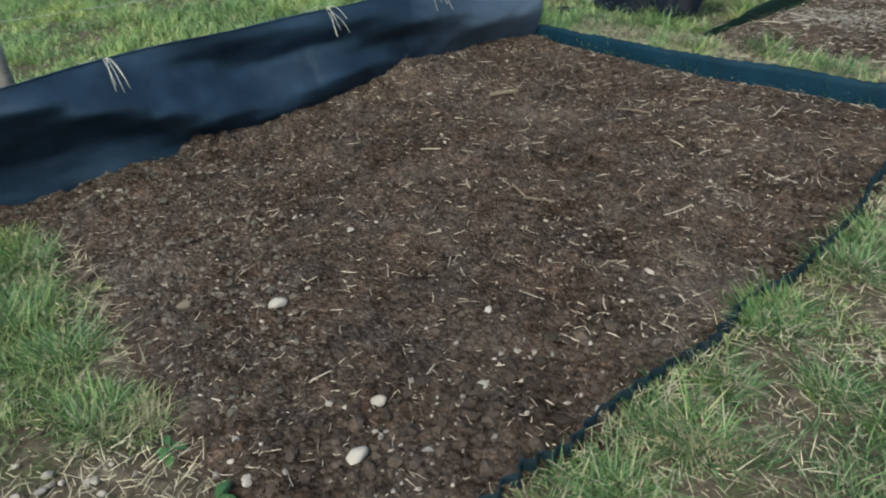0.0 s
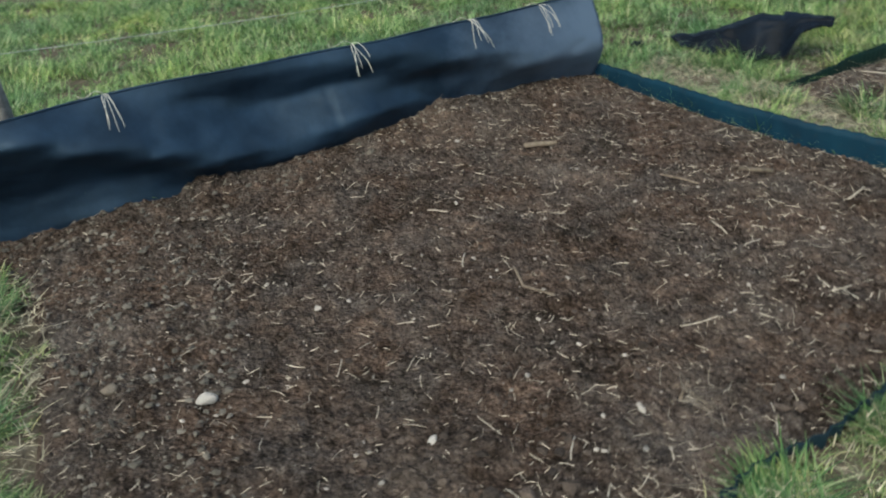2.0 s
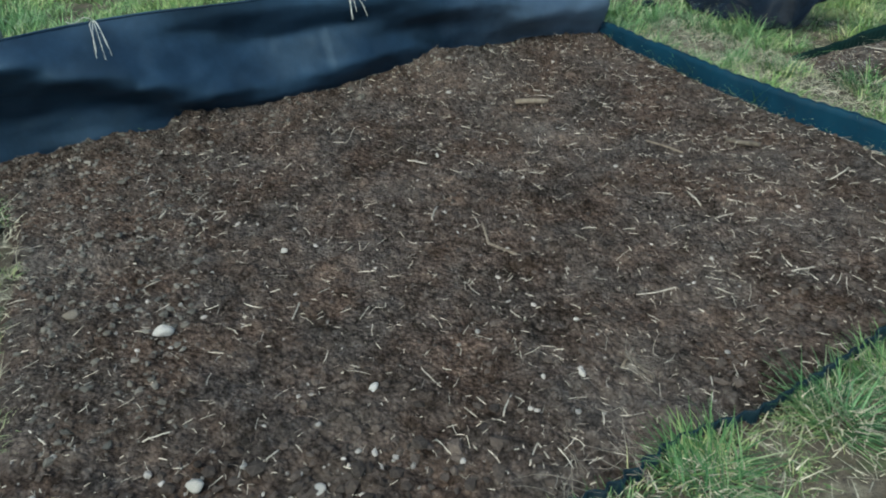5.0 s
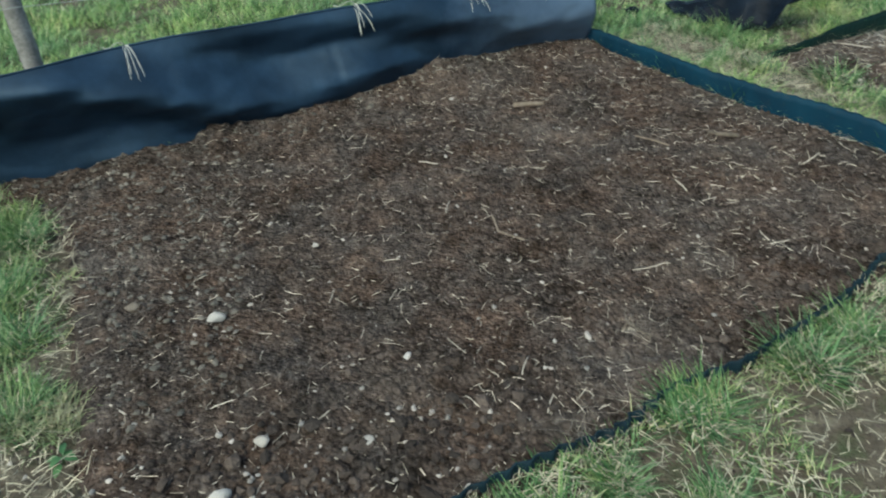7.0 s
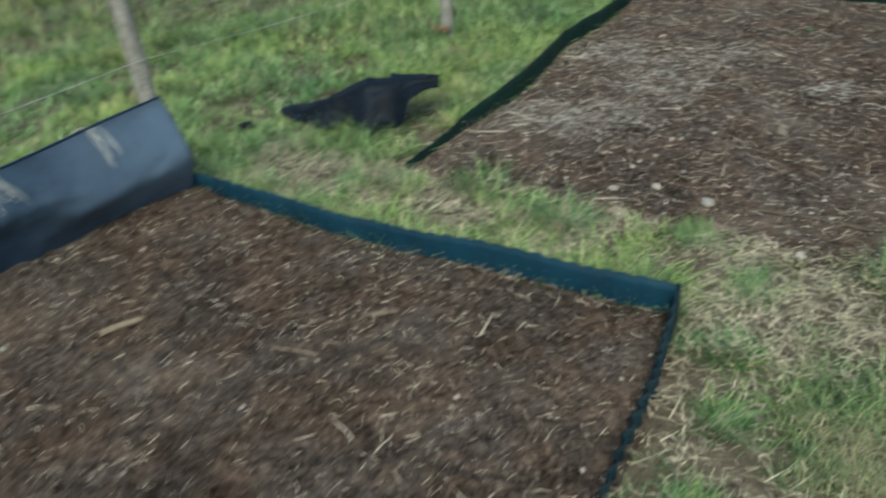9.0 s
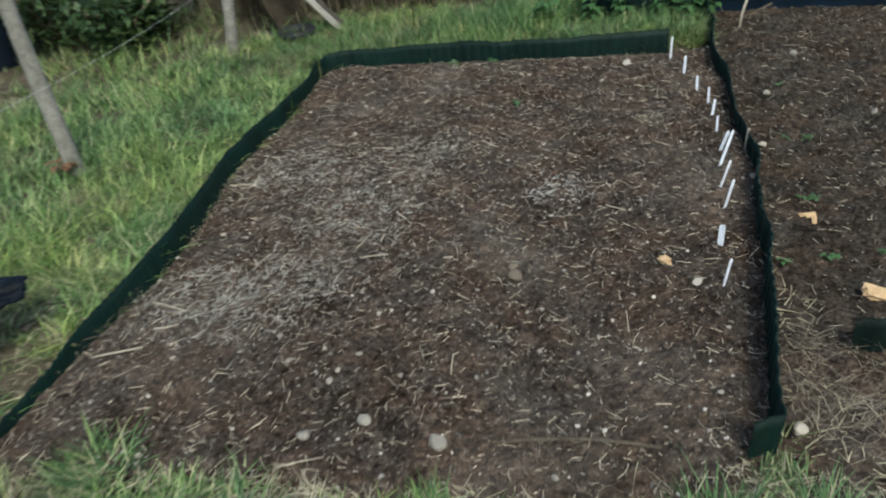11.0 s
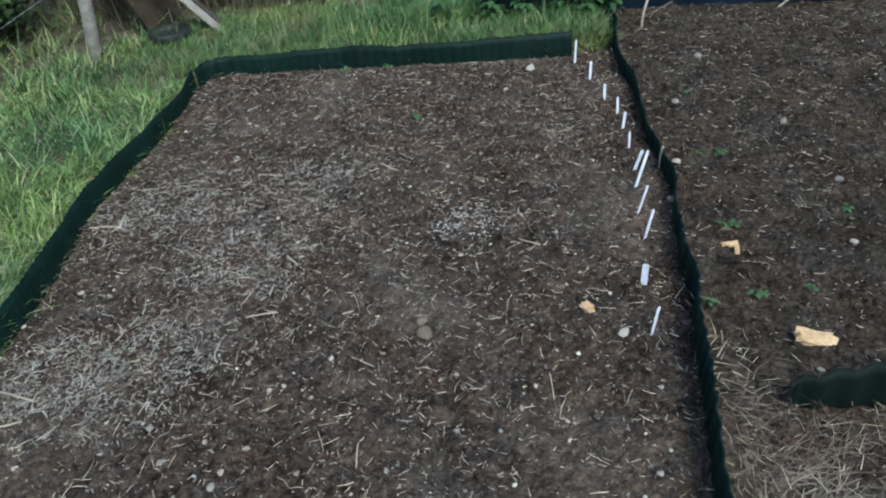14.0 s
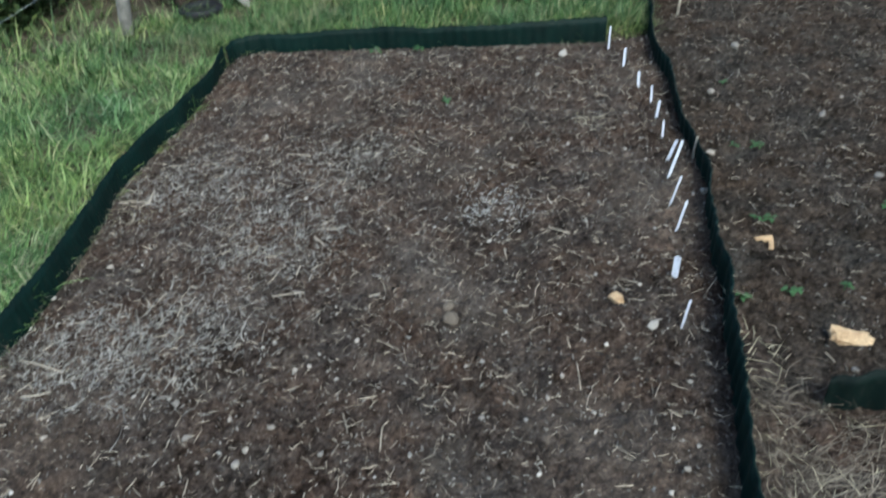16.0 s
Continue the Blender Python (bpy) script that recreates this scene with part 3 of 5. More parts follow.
# ---- crumpled sheet on the grass ----
def crumpled_sheet():
    """A tented offcut: low tip, a ridge, a front that falls to the grass and a stiff raised flap."""
    nu, nv = 60, 40
    u, v = np.meshgrid(np.linspace(0, 1, nu), np.linspace(0, 1, nv), indexing="ij")
    uf, vf = u.ravel(), v.ravel()
    stops = [0, 0.28, 0.55, 0.78, 1.0]
    ridge_x, ridge_y = np.interp(uf, stops, [1.16, 1.42, 1.66, 1.84, 2.03]), np.interp(uf, stops, [5.58, 5.46, 5.36, 5.27, 5.19])
    ridge_z = np.interp(uf, stops, [0.04, 0.15, 0.27, 0.255, 0.235])
    front_x, front_y = np.interp(uf, stops, [1.22, 1.38, 1.58, 1.80, 2.0]), np.interp(uf, stops, [5.50, 5.28, 5.12, 5.04, 5.11])
    front_z = np.interp(uf, [0, 0.28, 0.55, 0.72, 0.8, 1.0], [0.03, 0.02, 0.0, 0.04, 0.20, 0.22])
    w = vf * vf * (3 - 2 * vf)
    x, y = ridge_x + (front_x - ridge_x) * vf, ridge_y + (front_y - ridge_y) * vf
    z = ridge_z + (front_z - ridge_z) * w
    back = vf < 0.25
    x, y = np.where(back, ridge_x + 0.03 * (0.25 - vf), x), np.where(back, ridge_y + np.interp(uf, [0, 0.5, 0.75, 1], [0.9, 0.7, 0.22, 0.15]) * (0.25 - vf), y - 0.0)
    z = np.where(back, ridge_z * (1 - 0.9 * (0.25 - vf) / 0.25 * (uf < 0.7)), z)
    z += 0.07 * (fractal(uf * 3, vf * 2, 2.2, 3, 104) - 0.5) + 0.02 * np.sin(uf * 19 + 3 * vf) * vf * (1 - uf)
    y += 0.045 * np.sin(uf * 21) * vf * (uf < 0.75)
    front = np.stack([x, y, np.maximum(z, 0.012)], 1)
    rear = front - np.array((0, 0, 0.004))
    f = grid_faces(nu, nv)
    idx = np.arange(nu * nv).reshape(nu, nv)
    border = [np.stack([g[:-1], g[1:], g[1:] + nu * nv, g[:-1] + nu * nv], 1) for g in (idx[:, -1], idx[::-1, 0], idx[0, :], idx[-1, ::-1])]
    ob = quads("plastic_sheet", np.concatenate([front, rear]), np.concatenate([f, f[:, ::-1] + nu * nv] + border), SHEET, True)
    tagged(ob, "crumpled offcut of black fabric lying on grass", "plastic sheet")


crumpled_sheet()


# ---- plant labels ----
def plant_label(x, y, high, lean, turn, wide=0.019):
    bm = bmesh.new()
    prof = [(-0.004, -0.03), (0.004, -0.03), (wide / 2, 0.012), (wide / 2, high - 0.006), (wide / 2 - 0.005, high), (-wide / 2 + 0.005, high), (-wide / 2, high - 0.006), (-wide / 2, 0.012)]
    lo = [bm.verts.new((a, -0.0008, b)) for a, b in prof]
    hi = [bm.verts.new((a, 0.0008, b)) for a, b in prof]
    bm.faces.new(lo)
    bm.faces.new(hi[::-1])
    for k in range(8):
        bm.faces.new((lo[k], hi[k], hi[(k + 1) % 8], lo[(k + 1) % 8]))
    ob = part("plant_label", bm, LABEL)
    z = float(height_2(np.array([x]), np.array([y]))[0])
    ob.matrix_world = pose(x, y, z, 0, 0, -43 + turn) @ pose(0, 0, 0, random.uniform(-8, 4), lean, 0)
    return tagged(ob, "white plastic plant label pushed into soil", "plant label", "row of plant labels")


LABELS = [(5.68, 5.15, 0.155, 0), (5.54, 4.95, 0.115, 2), (5.35, 4.73, 0.10, 0), (5.24, 4.58, 0.10, 0), (5.08, 4.45, 0.105, 5), (4.91, 4.31, 0.095, 0),
          (4.76, 4.19, 0.12, 15), (4.66, 4.12, 0.185, 17), (4.50, 4.01, 0.14, 15), (4.35, 3.89, 0.14, 10), (4.11, 3.75, 0.10, 0), (3.91, 3.60, 0.115, 11)]
for k, (x, y, h, lean) in enumerate(LABELS):
    plant_label(x, y, h * 0.9, lean, random.uniform(-40, 40), 0.022 if k == 10 else 0.013)


# ---- scatter helpers ----
def blades(name, base, az, length, width, lean, curl, mat, cuts=(0.0, 0.4, 0.75, 1.0), sweep=0.0):
    """Curved tapering blades of grass, one island each."""
    cols = []
    c = np.where(np.abs(curl) < 0.05, 0.05, curl)
    for s in cuts:
        h = length * (np.cos(lean) - np.cos(lean + c * s)) / c
        z = length * (np.sin(lean + c * s) - np.sin(lean)) / c
        turn = az + sweep * s
        ctr = base + np.stack([np.cos(turn) * h, np.sin(turn) * h, np.maximum(z, 0.003 * (s > 0))], 1)
        w = 0.5 * width * (1 - 0.92 * s ** 1.6)
        side = np.stack([-np.sin(az) * w, np.cos(az) * w, 0.15 * w], 1)
        cols += [ctr - side, ctr + side]
    v = np.stack(cols, 1).reshape(-1, 3)
    k = np.arange(len(base))[:, None] * (2 * len(cuts))
    f = np.concatenate([k + 2 * q + np.array([[0, 1, 3, 2]]) for q in range(len(cuts) - 1)])
    return quads(name, v, f, mat, True)


def clumps(name, cx, cy, per, spread, lo, hi, wide, mat, flat=0.0, size=None, cuts=(0.0, 0.4, 0.75, 1.0)):
    """Blades grown in clumps that lean outwards from each clump's middle."""
    n = len(cx)
    size = np.ones(n) if size is None else size
    i = np.repeat(np.arange(n), per)
    m = len(i)
    az = RNG.uniform(0, 2 * np.pi, m)
    rr = spread * np.sqrt(RNG.random(m)) * size[i]
    comb = RNG.uniform(0, 2 * np.pi, n)
    base = np.stack([cx[i] + rr * np.cos(az), cy[i] + rr * np.sin(az), np.full(m, -0.012)], 1)
    az2 = np.where(RNG.random(m) < 0.35, comb[i] + RNG.normal(0, 0.4, m), az + RNG.normal(0, 0.7, m))
    length = RNG.uniform(lo, hi, m) * size[i] * RNG.uniform(0.6, 1.1, m)
    lean = np.minimum(RNG.uniform(0.05, 0.7, m) + flat * RNG.random(m), 1.2)
    curl = RNG.uniform(0.15, 1.0, m) * (1.75 - lean)
    return blades(name, base, az2, length, RNG.uniform(0.6, 1.2, m) * wide, lean, curl, mat, cuts)


def scatter(poly, count, seed):
    """Random places inside a polygon."""
    rg = np.random.default_rng(seed)
    p = np.array(poly)
    lo, hi = p.min(0), p.max(0)
    x, y = rg.uniform(lo[0], hi[0], count * 3), rg.uniform(lo[1], hi[1], count * 3)
    k = inside(poly, x, y)
    return x[k][:count], y[k][:count]


def straws(name, x, y, z, lo, hi, thick, mat, seed, upright=0.12):
    """Bits of straw: thin bent three-sided stems lying about."""
    rg = np.random.default_rng(seed)
    n = len(x)
    az, up = rg.uniform(0, 2 * np.pi, n), rg.normal(0.02, upright, n)
    ln = lo + (hi - lo) * rg.random(n) ** 2.2
    th = thick * rg.uniform(0.6, 1.4, n)
    bend = rg.normal(0, 0.06, n) * ln
    d = np.stack([np.cos(az) * np.cos(up), np.sin(az) * np.cos(up), np.sin(up)], 1)
    s = np.stack([-np.sin(az), np.cos(az), np.zeros(n)], 1)
    c = np.stack([x, y, z + np.abs(np.sin(up)) * ln * 0.5 + th * 0.4], 1)
    cols = []
    for f, b in ((-0.5, 0.0), (0.0, 1.0), (0.5, 0.0)):
        m = c + d * (f * ln)[:, None] + s * (b * bend)[:, None]
        t = (th * (1.0 if b else 0.75))[:, None]
        cols += [m + s * t * 0.5, m - s * t * 0.5, m + np.array((0, 0, 0.7)) * t]
    v = np.stack(cols, 1).reshape(-1, 3)
    k = np.arange(n)[:, None] * 9
    f = []
    for r0 in (0, 3):
        for a, b in ((0, 2), (2, 1), (1, 0)):
            f.append(k + np.array([[r0 + a, r0 + b, r0 + 3 + b, r0 + 3 + a]]))
    return quads(name, v, np.concatenate(f), mat)


def ico(level):
    bm = bmesh.new()
    bmesh.ops.create_icosphere(bm, subdivisions=level, radius=1.0)
    v = np.array([q.co[:] for q in bm.verts])
    f = np.array([[q.index for q in p.verts] for p in bm.faces])
    bm.free()
    return v, f


ICO_V, ICO_F = ico(1)
OCT_V = np.array([(1, 0, 0), (0, 1, 0), (-1, 0, 0), (0, -1, 0), (0, 0, 1), (0, 0, -1)], float)
OCT_F = np.array([(0, 1, 4), (1, 2, 4), (2, 3, 4), (3, 0, 4)])


def lumps(name, x, y, z, rad, mat, seed, flat=0.7, coarse=False):
    """Crumbs or pebbles: uneven rounded lumps half set in the soil."""
    rg = np.random.default_rng(seed)
    n = len(x)
    sc = rad[:, None] * np.stack([rg.uniform(0.8, 1.4, n), rg.uniform(0.7, 1.1, n), flat * rg.uniform(0.7, 1.1, n)], 1)
    a = rg.uniform(0, 2 * np.pi, n)
    lv, lf = (OCT_V, OCT_F) if coarse else (ICO_V, ICO_F)
    q = lv[None] * (1 + rg.normal(0, 0.24, (n, len(lv), 1))) * sc[:, None, :]
    if coarse:
        q = q + rg.normal(0, 0.25, q.shape) * rad[:, None, None]
    qx = q[..., 0] * np.cos(a)[:, None] - q[..., 1] * np.sin(a)[:, None]
    qy = q[..., 0] * np.sin(a)[:, None] + q[..., 1] * np.cos(a)[:, None]
    v = np.stack([qx + x[:, None], qy + y[:, None], q[..., 2] + (z + 0.25 * rad)[:, None]], 2).reshape(-1, 3)
    f = (np.arange(n)[:, None, None] * len(lv) + lf[None]).reshape(-1, 3)
    return quads(name, v, f, mat)


# ---- litter on the beds ----
BEDS = ((BED_1, height_1, 7.0), (BED_2, height_2, 9.5), (BED_3, height_3, 12.0))
for k, (poly, hfun, area) in enumerate(BEDS):
    dens = (1.0, 1.0, 0.65)[k]
    x, y = scatter(poly, int(area * 1900 * dens), 100 + k)
    r = 0.002 + 0.0095 * np.random.default_rng(k).random(len(x)) ** 5
    if k == 0:
        r *= 1 + 1.0 * np.clip(1.9 - (y - 0.75 * x - 0.35), 0, 1) * np.random.default_rng(4).random(len(x)) ** 2
    big = r > 0.0055
    tagged(lumps("soil_crumbs", x[~big], y[~big], hfun(x[~big], y[~big]), r[~big] * 1.15, CRUMB, 200 + k, coarse=True), "loose fine crumbs of brown soil", "soil crumbs", kind="stuff")
    tagged(lumps("soil_clods", x[big], y[big], hfun(x[big], y[big]), r[big], CRUMB, 260 + k), "loose clods of brown soil", "soil clods", kind="stuff")
    x, y = scatter(poly, int(area * (70, 105, 60)[k] * dens), 110 + k)
    r = 0.0025 + 0.006 * np.random.default_rng(20 + k).random(len(x)) ** 3
    tagged(lumps("pebbles", x, y, hfun(x, y), r, WHITE_PEBBLE if k == 1 else PEBBLE, 210 + k), "small pale pebbles strewn over the soil", "pebbles", kind="stuff")
    x, y = scatter(poly, int(area * (520, 600, 260)[k] * dens), 120 + k)
    tagged(straws("fine_litter", x, y, hfun(x, y), 0.006, 0.036, 0.0017, STRAW, 220 + k, 0.2), "fine broken straw and root fibres on soil", "plant litter", kind="stuff")
    x, y = scatter(poly, int(area * (170, 360, 240)[k] * dens), 130 + k)
    tagged(straws("straw_bits", x, y, hfun(x, y), 0.012, 0.065, 0.0021, PALE_STRAW, 230 + k, 0.16), "pale bits of straw lying on the soil", "straw", kind="stuff")

for k, (poly, hfun, m) in enumerate(((BED_2, height_2, 4600), (BED_3, height_3, 2600))):
    x, y = scatter(poly, m, 145 + k)
    tagged(straws("straw_chips", x, y, hfun(x, y) + 0.002, 0.004, 0.020, 0.0032, CHAFF, 147 + k, 0.15), "short pale chips of straw trodden into soil", "straw", kind="stuff")
x, y = scatter(BED_1, 3600, 150)
k = np.random.default_rng(151).random(len(x)) < np.clip(fractal(x, y, 1.4, 3, 152) * 1.6 - 0.5 + 0.25 * (x - 0.2), 0.05, 1)
tagged(straws("straw_bits", x[k], y[k], height_1(x[k], y[k]), 0.010, 0.055, 0.0020, PALE_STRAW, 153, 0.18), "dry straw fragments mixed into soil", "straw", kind="stuff")
x, y = scatter([(-1.95, 2.83), (-1.62, 2.46), (-1.0, 2.05), (-0.5, 1.5), (-0.2, 1.7), (-0.9, 3.2), (0.2, 4.3), (0.3, 4.55)], 3200, 154)
k = inside(BED_1, x, y)
tagged(lumps("soil_clods", x[k], y[k], height_1(x[k], y[k]), 0.0025 + 0.011 * np.random.default_rng(155).random(k.sum()) ** 4, DRY_CRUMB, 156), "greyish dry clods along the bed's edge", "soil crumbs", kind="stuff")

FRONT = [(-0.5, 1.36), (-0.38, 1.26), (0.05, 1.12), (0.62, 1.62), (0.42, 1.78), (-0.2, 1.62)]
x, y = scatter(FRONT, 220, 157)
tagged(lumps("soil_clods", x, y, height_1(x, y), 0.006 + 0.016 * np.random.default_rng(158).random(len(x)) ** 2, CRUMB, 159), "large clods at the front of the bed", "soil clods", kind="stuff")
x, y = scatter(FRONT, 70, 160)
tagged(lumps("pebbles", x, y, height_1(x, y) + 0.004, 0.004 + 0.008 * np.random.default_rng(161).random(len(x)) ** 2, PEBBLE, 162), "pale pebbles at the front of the bed", "pebbles", kind="stuff")

# drier, paler litter where the second bed has crusted over
DRY = [(2.75, 4.76, 0.36), (3.30, 5.60, 0.42), (3.87, 5.30, 0.34), (4.06, 4.54, 0.19), (2.50, 4.95, 0.28), (3.35, 5.0, 0.4)]
for k, (cx, cy, rad) in enumerate(DRY):
    rg = np.random.default_rng(300 + k)
    m = int((2000 if k == 3 else 3900) * rad)
    a, q = rg.uniform(0, 2 * np.pi, m), rad * np.sqrt(rg.random(m)) * (0.5 + 0.85 * rg.random(m) ** 1.5)
    x, y = cx + q * np.cos(a), cy + q * np.sin(a)
    ok = inside(BED_2, x, y)
    x, y = x[ok], y[ok]
    tagged(straws("dry_litter", x, y, height_2(x, y), 0.005, 0.024, 0.0028, WHITE_CHAFF if k == 3 else CHAFF, 310 + k, 0.2), "bleached chaff on the dry soil crust", "plant litter", kind="stuff")
    if k in (0, 1, 4, 5):
        pick = rg.random(len(x)) < 0.16
        tagged(blades("dry_litter", np.stack([x[pick], y[pick], height_2(x[pick], y[pick]) + 0.004], 1), rg.uniform(0, 6.28, pick.sum()), rg.uniform(0.015, 0.08, pick.sum()), rg.uniform(0.002, 0.006, pick.sum()), rg.uniform(1.2, 1.5, pick.sum()), rg.uniform(0.06, 0.5, pick.sum()), CHAFF, (0.0, 0.3, 0.65, 1.0), rg.normal(0, 0.8, pick.sum())), "longer bleached stalks on the soil crust", "plant litter", kind="stuff")

# loose hay round the ends of the beds
HAY = [(3.70, 2.92, 0.27, 210), (3.80, 3.25, 0.14, 90), (3.92, 2.68, 0.25, 180), (3.66, 3.12, 0.10, 55), (3.98, 2.86, 0.12, 60), (3.05, 3.0, 0.25, 120), (0.86, 2.12, 0.05, 22), (0.74, 1.72, 0.08, 34), (0.85, 1.82, 0.06, 26), (4.85, 4.66, 0.07, 40), (2.3, 5.0, 0.25, 110), (3.0, 5.65, 0.2, 60), (6.42, 4.05, 0.13, 60), (5.35, 3.95, 0.10, 30)]
for k, (cx, cy, rad, m) in enumerate(HAY):
    m = m * 3 if k < 5 else m
    rg = np.random.default_rng(330 + k)
    x, y = cx + rg.normal(0, rad * 0.55, m), cy + rg.normal(0, rad * 0.55, m)
    if k in (0, 1, 2, 3, 4):
        ok = ~inside(BED_2, x, y) & (edge_distance(RIGHT_2, x, y, False) > 0.04) & (rg.random(m) < np.clip(2.4 * fractal(x, y, 7, 2, 350) - 0.55, 0, 1))
        x, y, m = x[ok], y[ok], int(ok.sum())
    tagged(blades("loose_hay", np.stack([x, y, 0.010 + 0.025 * rg.random(m)], 1), rg.normal(-0.8, 0.75, m) + np.pi * rg.integers(0, 2, m), rg.uniform(0.04, 0.15, m), rg.uniform(0.0010, 0.0026, m), rg.uniform(1.15, 1.52, m), rg.uniform(0.05, 0.7, m), THATCH if k in (5, 9, 11) else HAY_STALK, (0.0, 0.25, 0.5, 0.75, 1.0), rg.normal(0, 0.7, m)), "loose dry hay strewn on the ground", "hay", kind="stuff")

# ---- single stones ----
STONE_MESHES = []
BASE_V, BASE_F = ico(3)
for k in range(6):
    rg = np.random.default_rng(400 + k)
    ax = rg.normal(0, 1, (11, 3))
    ax /= np.linalg.norm(ax, axis=1)[:, None]
    v = BASE_V.copy()
    for q in ax:
        lim = rg.uniform(0.48, 0.85)
        over = np.maximum(v @ q - lim, 0)
        v -= 0.85 * over[:, None] * q
    ob = quads("stone", v * np.array((1.15, 0.9, 0.72)), BASE_F, STONE, True)
    STONE_MESHES.append(ob.data)
    bpy.data.objects.remove(ob)


def stone(x, y, rad, hfun, k, label, group):
    ob = new("stone", STONE_MESHES[k % 6])
    z = float(hfun(np.array([x]), np.array([y]))[0])
    rad *= 0.8 if hfun in (height_1, height_2) and rad < 0.018 else 1.1
    ob.matrix_world = pose(x, y, z + rad * 0.42, random.uniform(-12, 12), random.uniform(-12, 12), random.uniform(0, 360)) @ Matrix.Diagonal((rad, rad, rad, 1))
    return tagged(ob, label, "stone", group)


STONES_1 = [(0.43, 2.2, 0.012), (-0.18, 2.52, 0.011), (0.28, 2.65, 0.011), (-0.27, 2.47, 0.017), (0.18, 1.59, 0.018), (0.57, 2.35, 0.01), (-0.01, 1.61, 0.013), (0.0, 3.84, 0.016), (0.08, 3.23, 0.013), (-0.32, 4.03, 0.012), (0.45, 4.35, 0.012), (0.79, 3.25, 0.011), (1.1, 2.66, 0.011), (0.7, 2.3, 0.01), (-0.37, 2.1, 0.011), (-0.5, 2.6, 0.012), (0.61, 1.92, 0.01), (0.73, 1.92, 0.013), (0.63, 2.04, 0.01), (1.11, 2.24, 0.01), (0.73, 2.07, 0.017), (0.11, 1.77, 0.011), (-0.48, 1.56, 0.014), (-0.44, 1.44, 0.014), (-0.09, 1.54, 0.02), (-0.45, 2.31, 0.011)]
STONES_2 = [(3.4, 3.72, 0.013), (3.44, 3.3, 0.013), (2.64, 4.5, 0.015), (4.67, 3.96, 0.019), (3.17, 4.31, 0.013), (2.72, 4.33, 0.01), (2.78, 4.2, 0.013), (2.69, 4.19, 0.013), (2.65, 4.18, 0.017), (2.6, 4.35, 0.017), (2.83, 4.04, 0.013), (3.0, 4.33, 0.011), (3.33, 3.98, 0.01), (2.31, 4.66, 0.013), (2.96, 4.35, 0.013), (3.49, 3.74, 0.01), (3.45, 3.57, 0.01), (3.22, 3.81, 0.01), (2.79, 5.33, 0.014)]
STONES_2B = [(2.47, 4.03, 0.020), (2.63, 3.95, 0.022), (2.73, 3.72, 0.027), (2.83, 3.28, 0.022), (2.89, 3.42, 0.013), (2.07, 4.31, 0.015)]
STONES_3 = [(3.47, 3.08, 0.022), (4.07, 3.14, 0.010), (5.49, 4.40, 0.020), (4.96, 4.1, 0.019), (5.6, 3.9, 0.02), (5.2, 3.5, 0.018), (6.1, 4.6, 0.025), (4.8, 3.3, 0.014)]
for k, (x, y, r) in enumerate(STONES_1):
    stone(x, y, r, height_1, k, "pale rounded stone on dark soil" if r > 0.015 else "small whitish stone on dark soil", "stones in the first bed")
for k, (x, y, r) in enumerate(STONES_2 + STONES_2B):
    stone(x, y, r, height_2, k + 2, "pale rounded stone on raked soil" if r > 0.015 else "small whitish stone on raked soil", "stones in the second bed")
for x, y, r in ((3.48, 4.21, 0.020), (3.44, 4.15, 0.028), (-0.75, 2.02, 0.023)):
    ob = stone(x, y, r, height_2 if x > 2 else height_1, 3, "flat brown stone half buried in soil", "stones in the second bed" if x > 2 else "stones in the first bed")
    ob.data = ob.data.copy()
    ob.data.materials[0] = BROWN_STONE
for x, y, r, turn in ((-0.452, 2.015, 0.027, 20), (0.208, 1.915, 0.014, 80), (-0.13, 1.36, 0.026, 50), (3.84, 3.66, 0.020, 10), (5.45, 5.30, 0.030, 30)):
    ob = stone(x, y, r, height_2 if x > 2 else height_1, 1, "large whitish flattened stone lying on the soil", "stones in the second bed" if x > 2 else "stones in the first bed")
    ob.data = ob.data.copy()
    ob.data.materials[0] = PALE_STONE
    ob.matrix_world = Matrix.Translation(ob.matrix_world.translation) @ pose(0, 0, 0, 4, -5, turn) @ Matrix.Diagonal((1.08 * r, r, r, 1))
for k, (x, y, r) in enumerate(STONES_3):
    stone(x, y, r, height_3, k + 4, "pale stone on bare dark soil", "stones in the third bed")
for k in range(26):
    x, y = -0.95 + random.gauss(0, 0.12), 1.30 + random.gauss(0, 0.09)
    stone(x, y, random.uniform(0.007, 0.013), lambda a, b: a * 0 + 0.0, k, "grey gravel stone among sparse grass", "gravel by the grass")


# ---- single sticks and stems ----
def stem(name, x1, y1, x2, y2, thick, hfun, mat, label, k, lift=0.0):
    rnd = random.Random(500 + k)
    d = Vector((x2 - x1, y2 - y1, 0))
    side = Vector((-d.y, d.x, 0)) * rnd.uniform(-0.05, 0.05)
    rad = (0.85 if name == "stick" else 0.55) * thick * 0.0009
    pts = []
    rest = hfun(np.array([x1, (x1 + x2) / 2, x2]), np.array([y1, (y1 + y2) / 2, y2]))
    tip, tail = max(rest[0], rest[1] - 0.004), max(rest[2], rest[1] - 0.004)
    for f in np.linspace(0, 1, 6):
        p = Vector((x1, y1, 0)) + d * f + side * math.sin(f * math.pi)
        z = float(tip + (tail - tip) * f)
        pts.append((p.x + rnd.uniform(-0.001, 0.001), p.y + rnd.uniform(-0.001, 0.001), z + rad * 0.9 + lift * f + rnd.uniform(0, 0.002)))
    ob = tube(name, pts, rad, mat, 7)
    return tagged(ob, label, "stick" if name == "stick" else "straw stem", "sticks and stems on the soil")


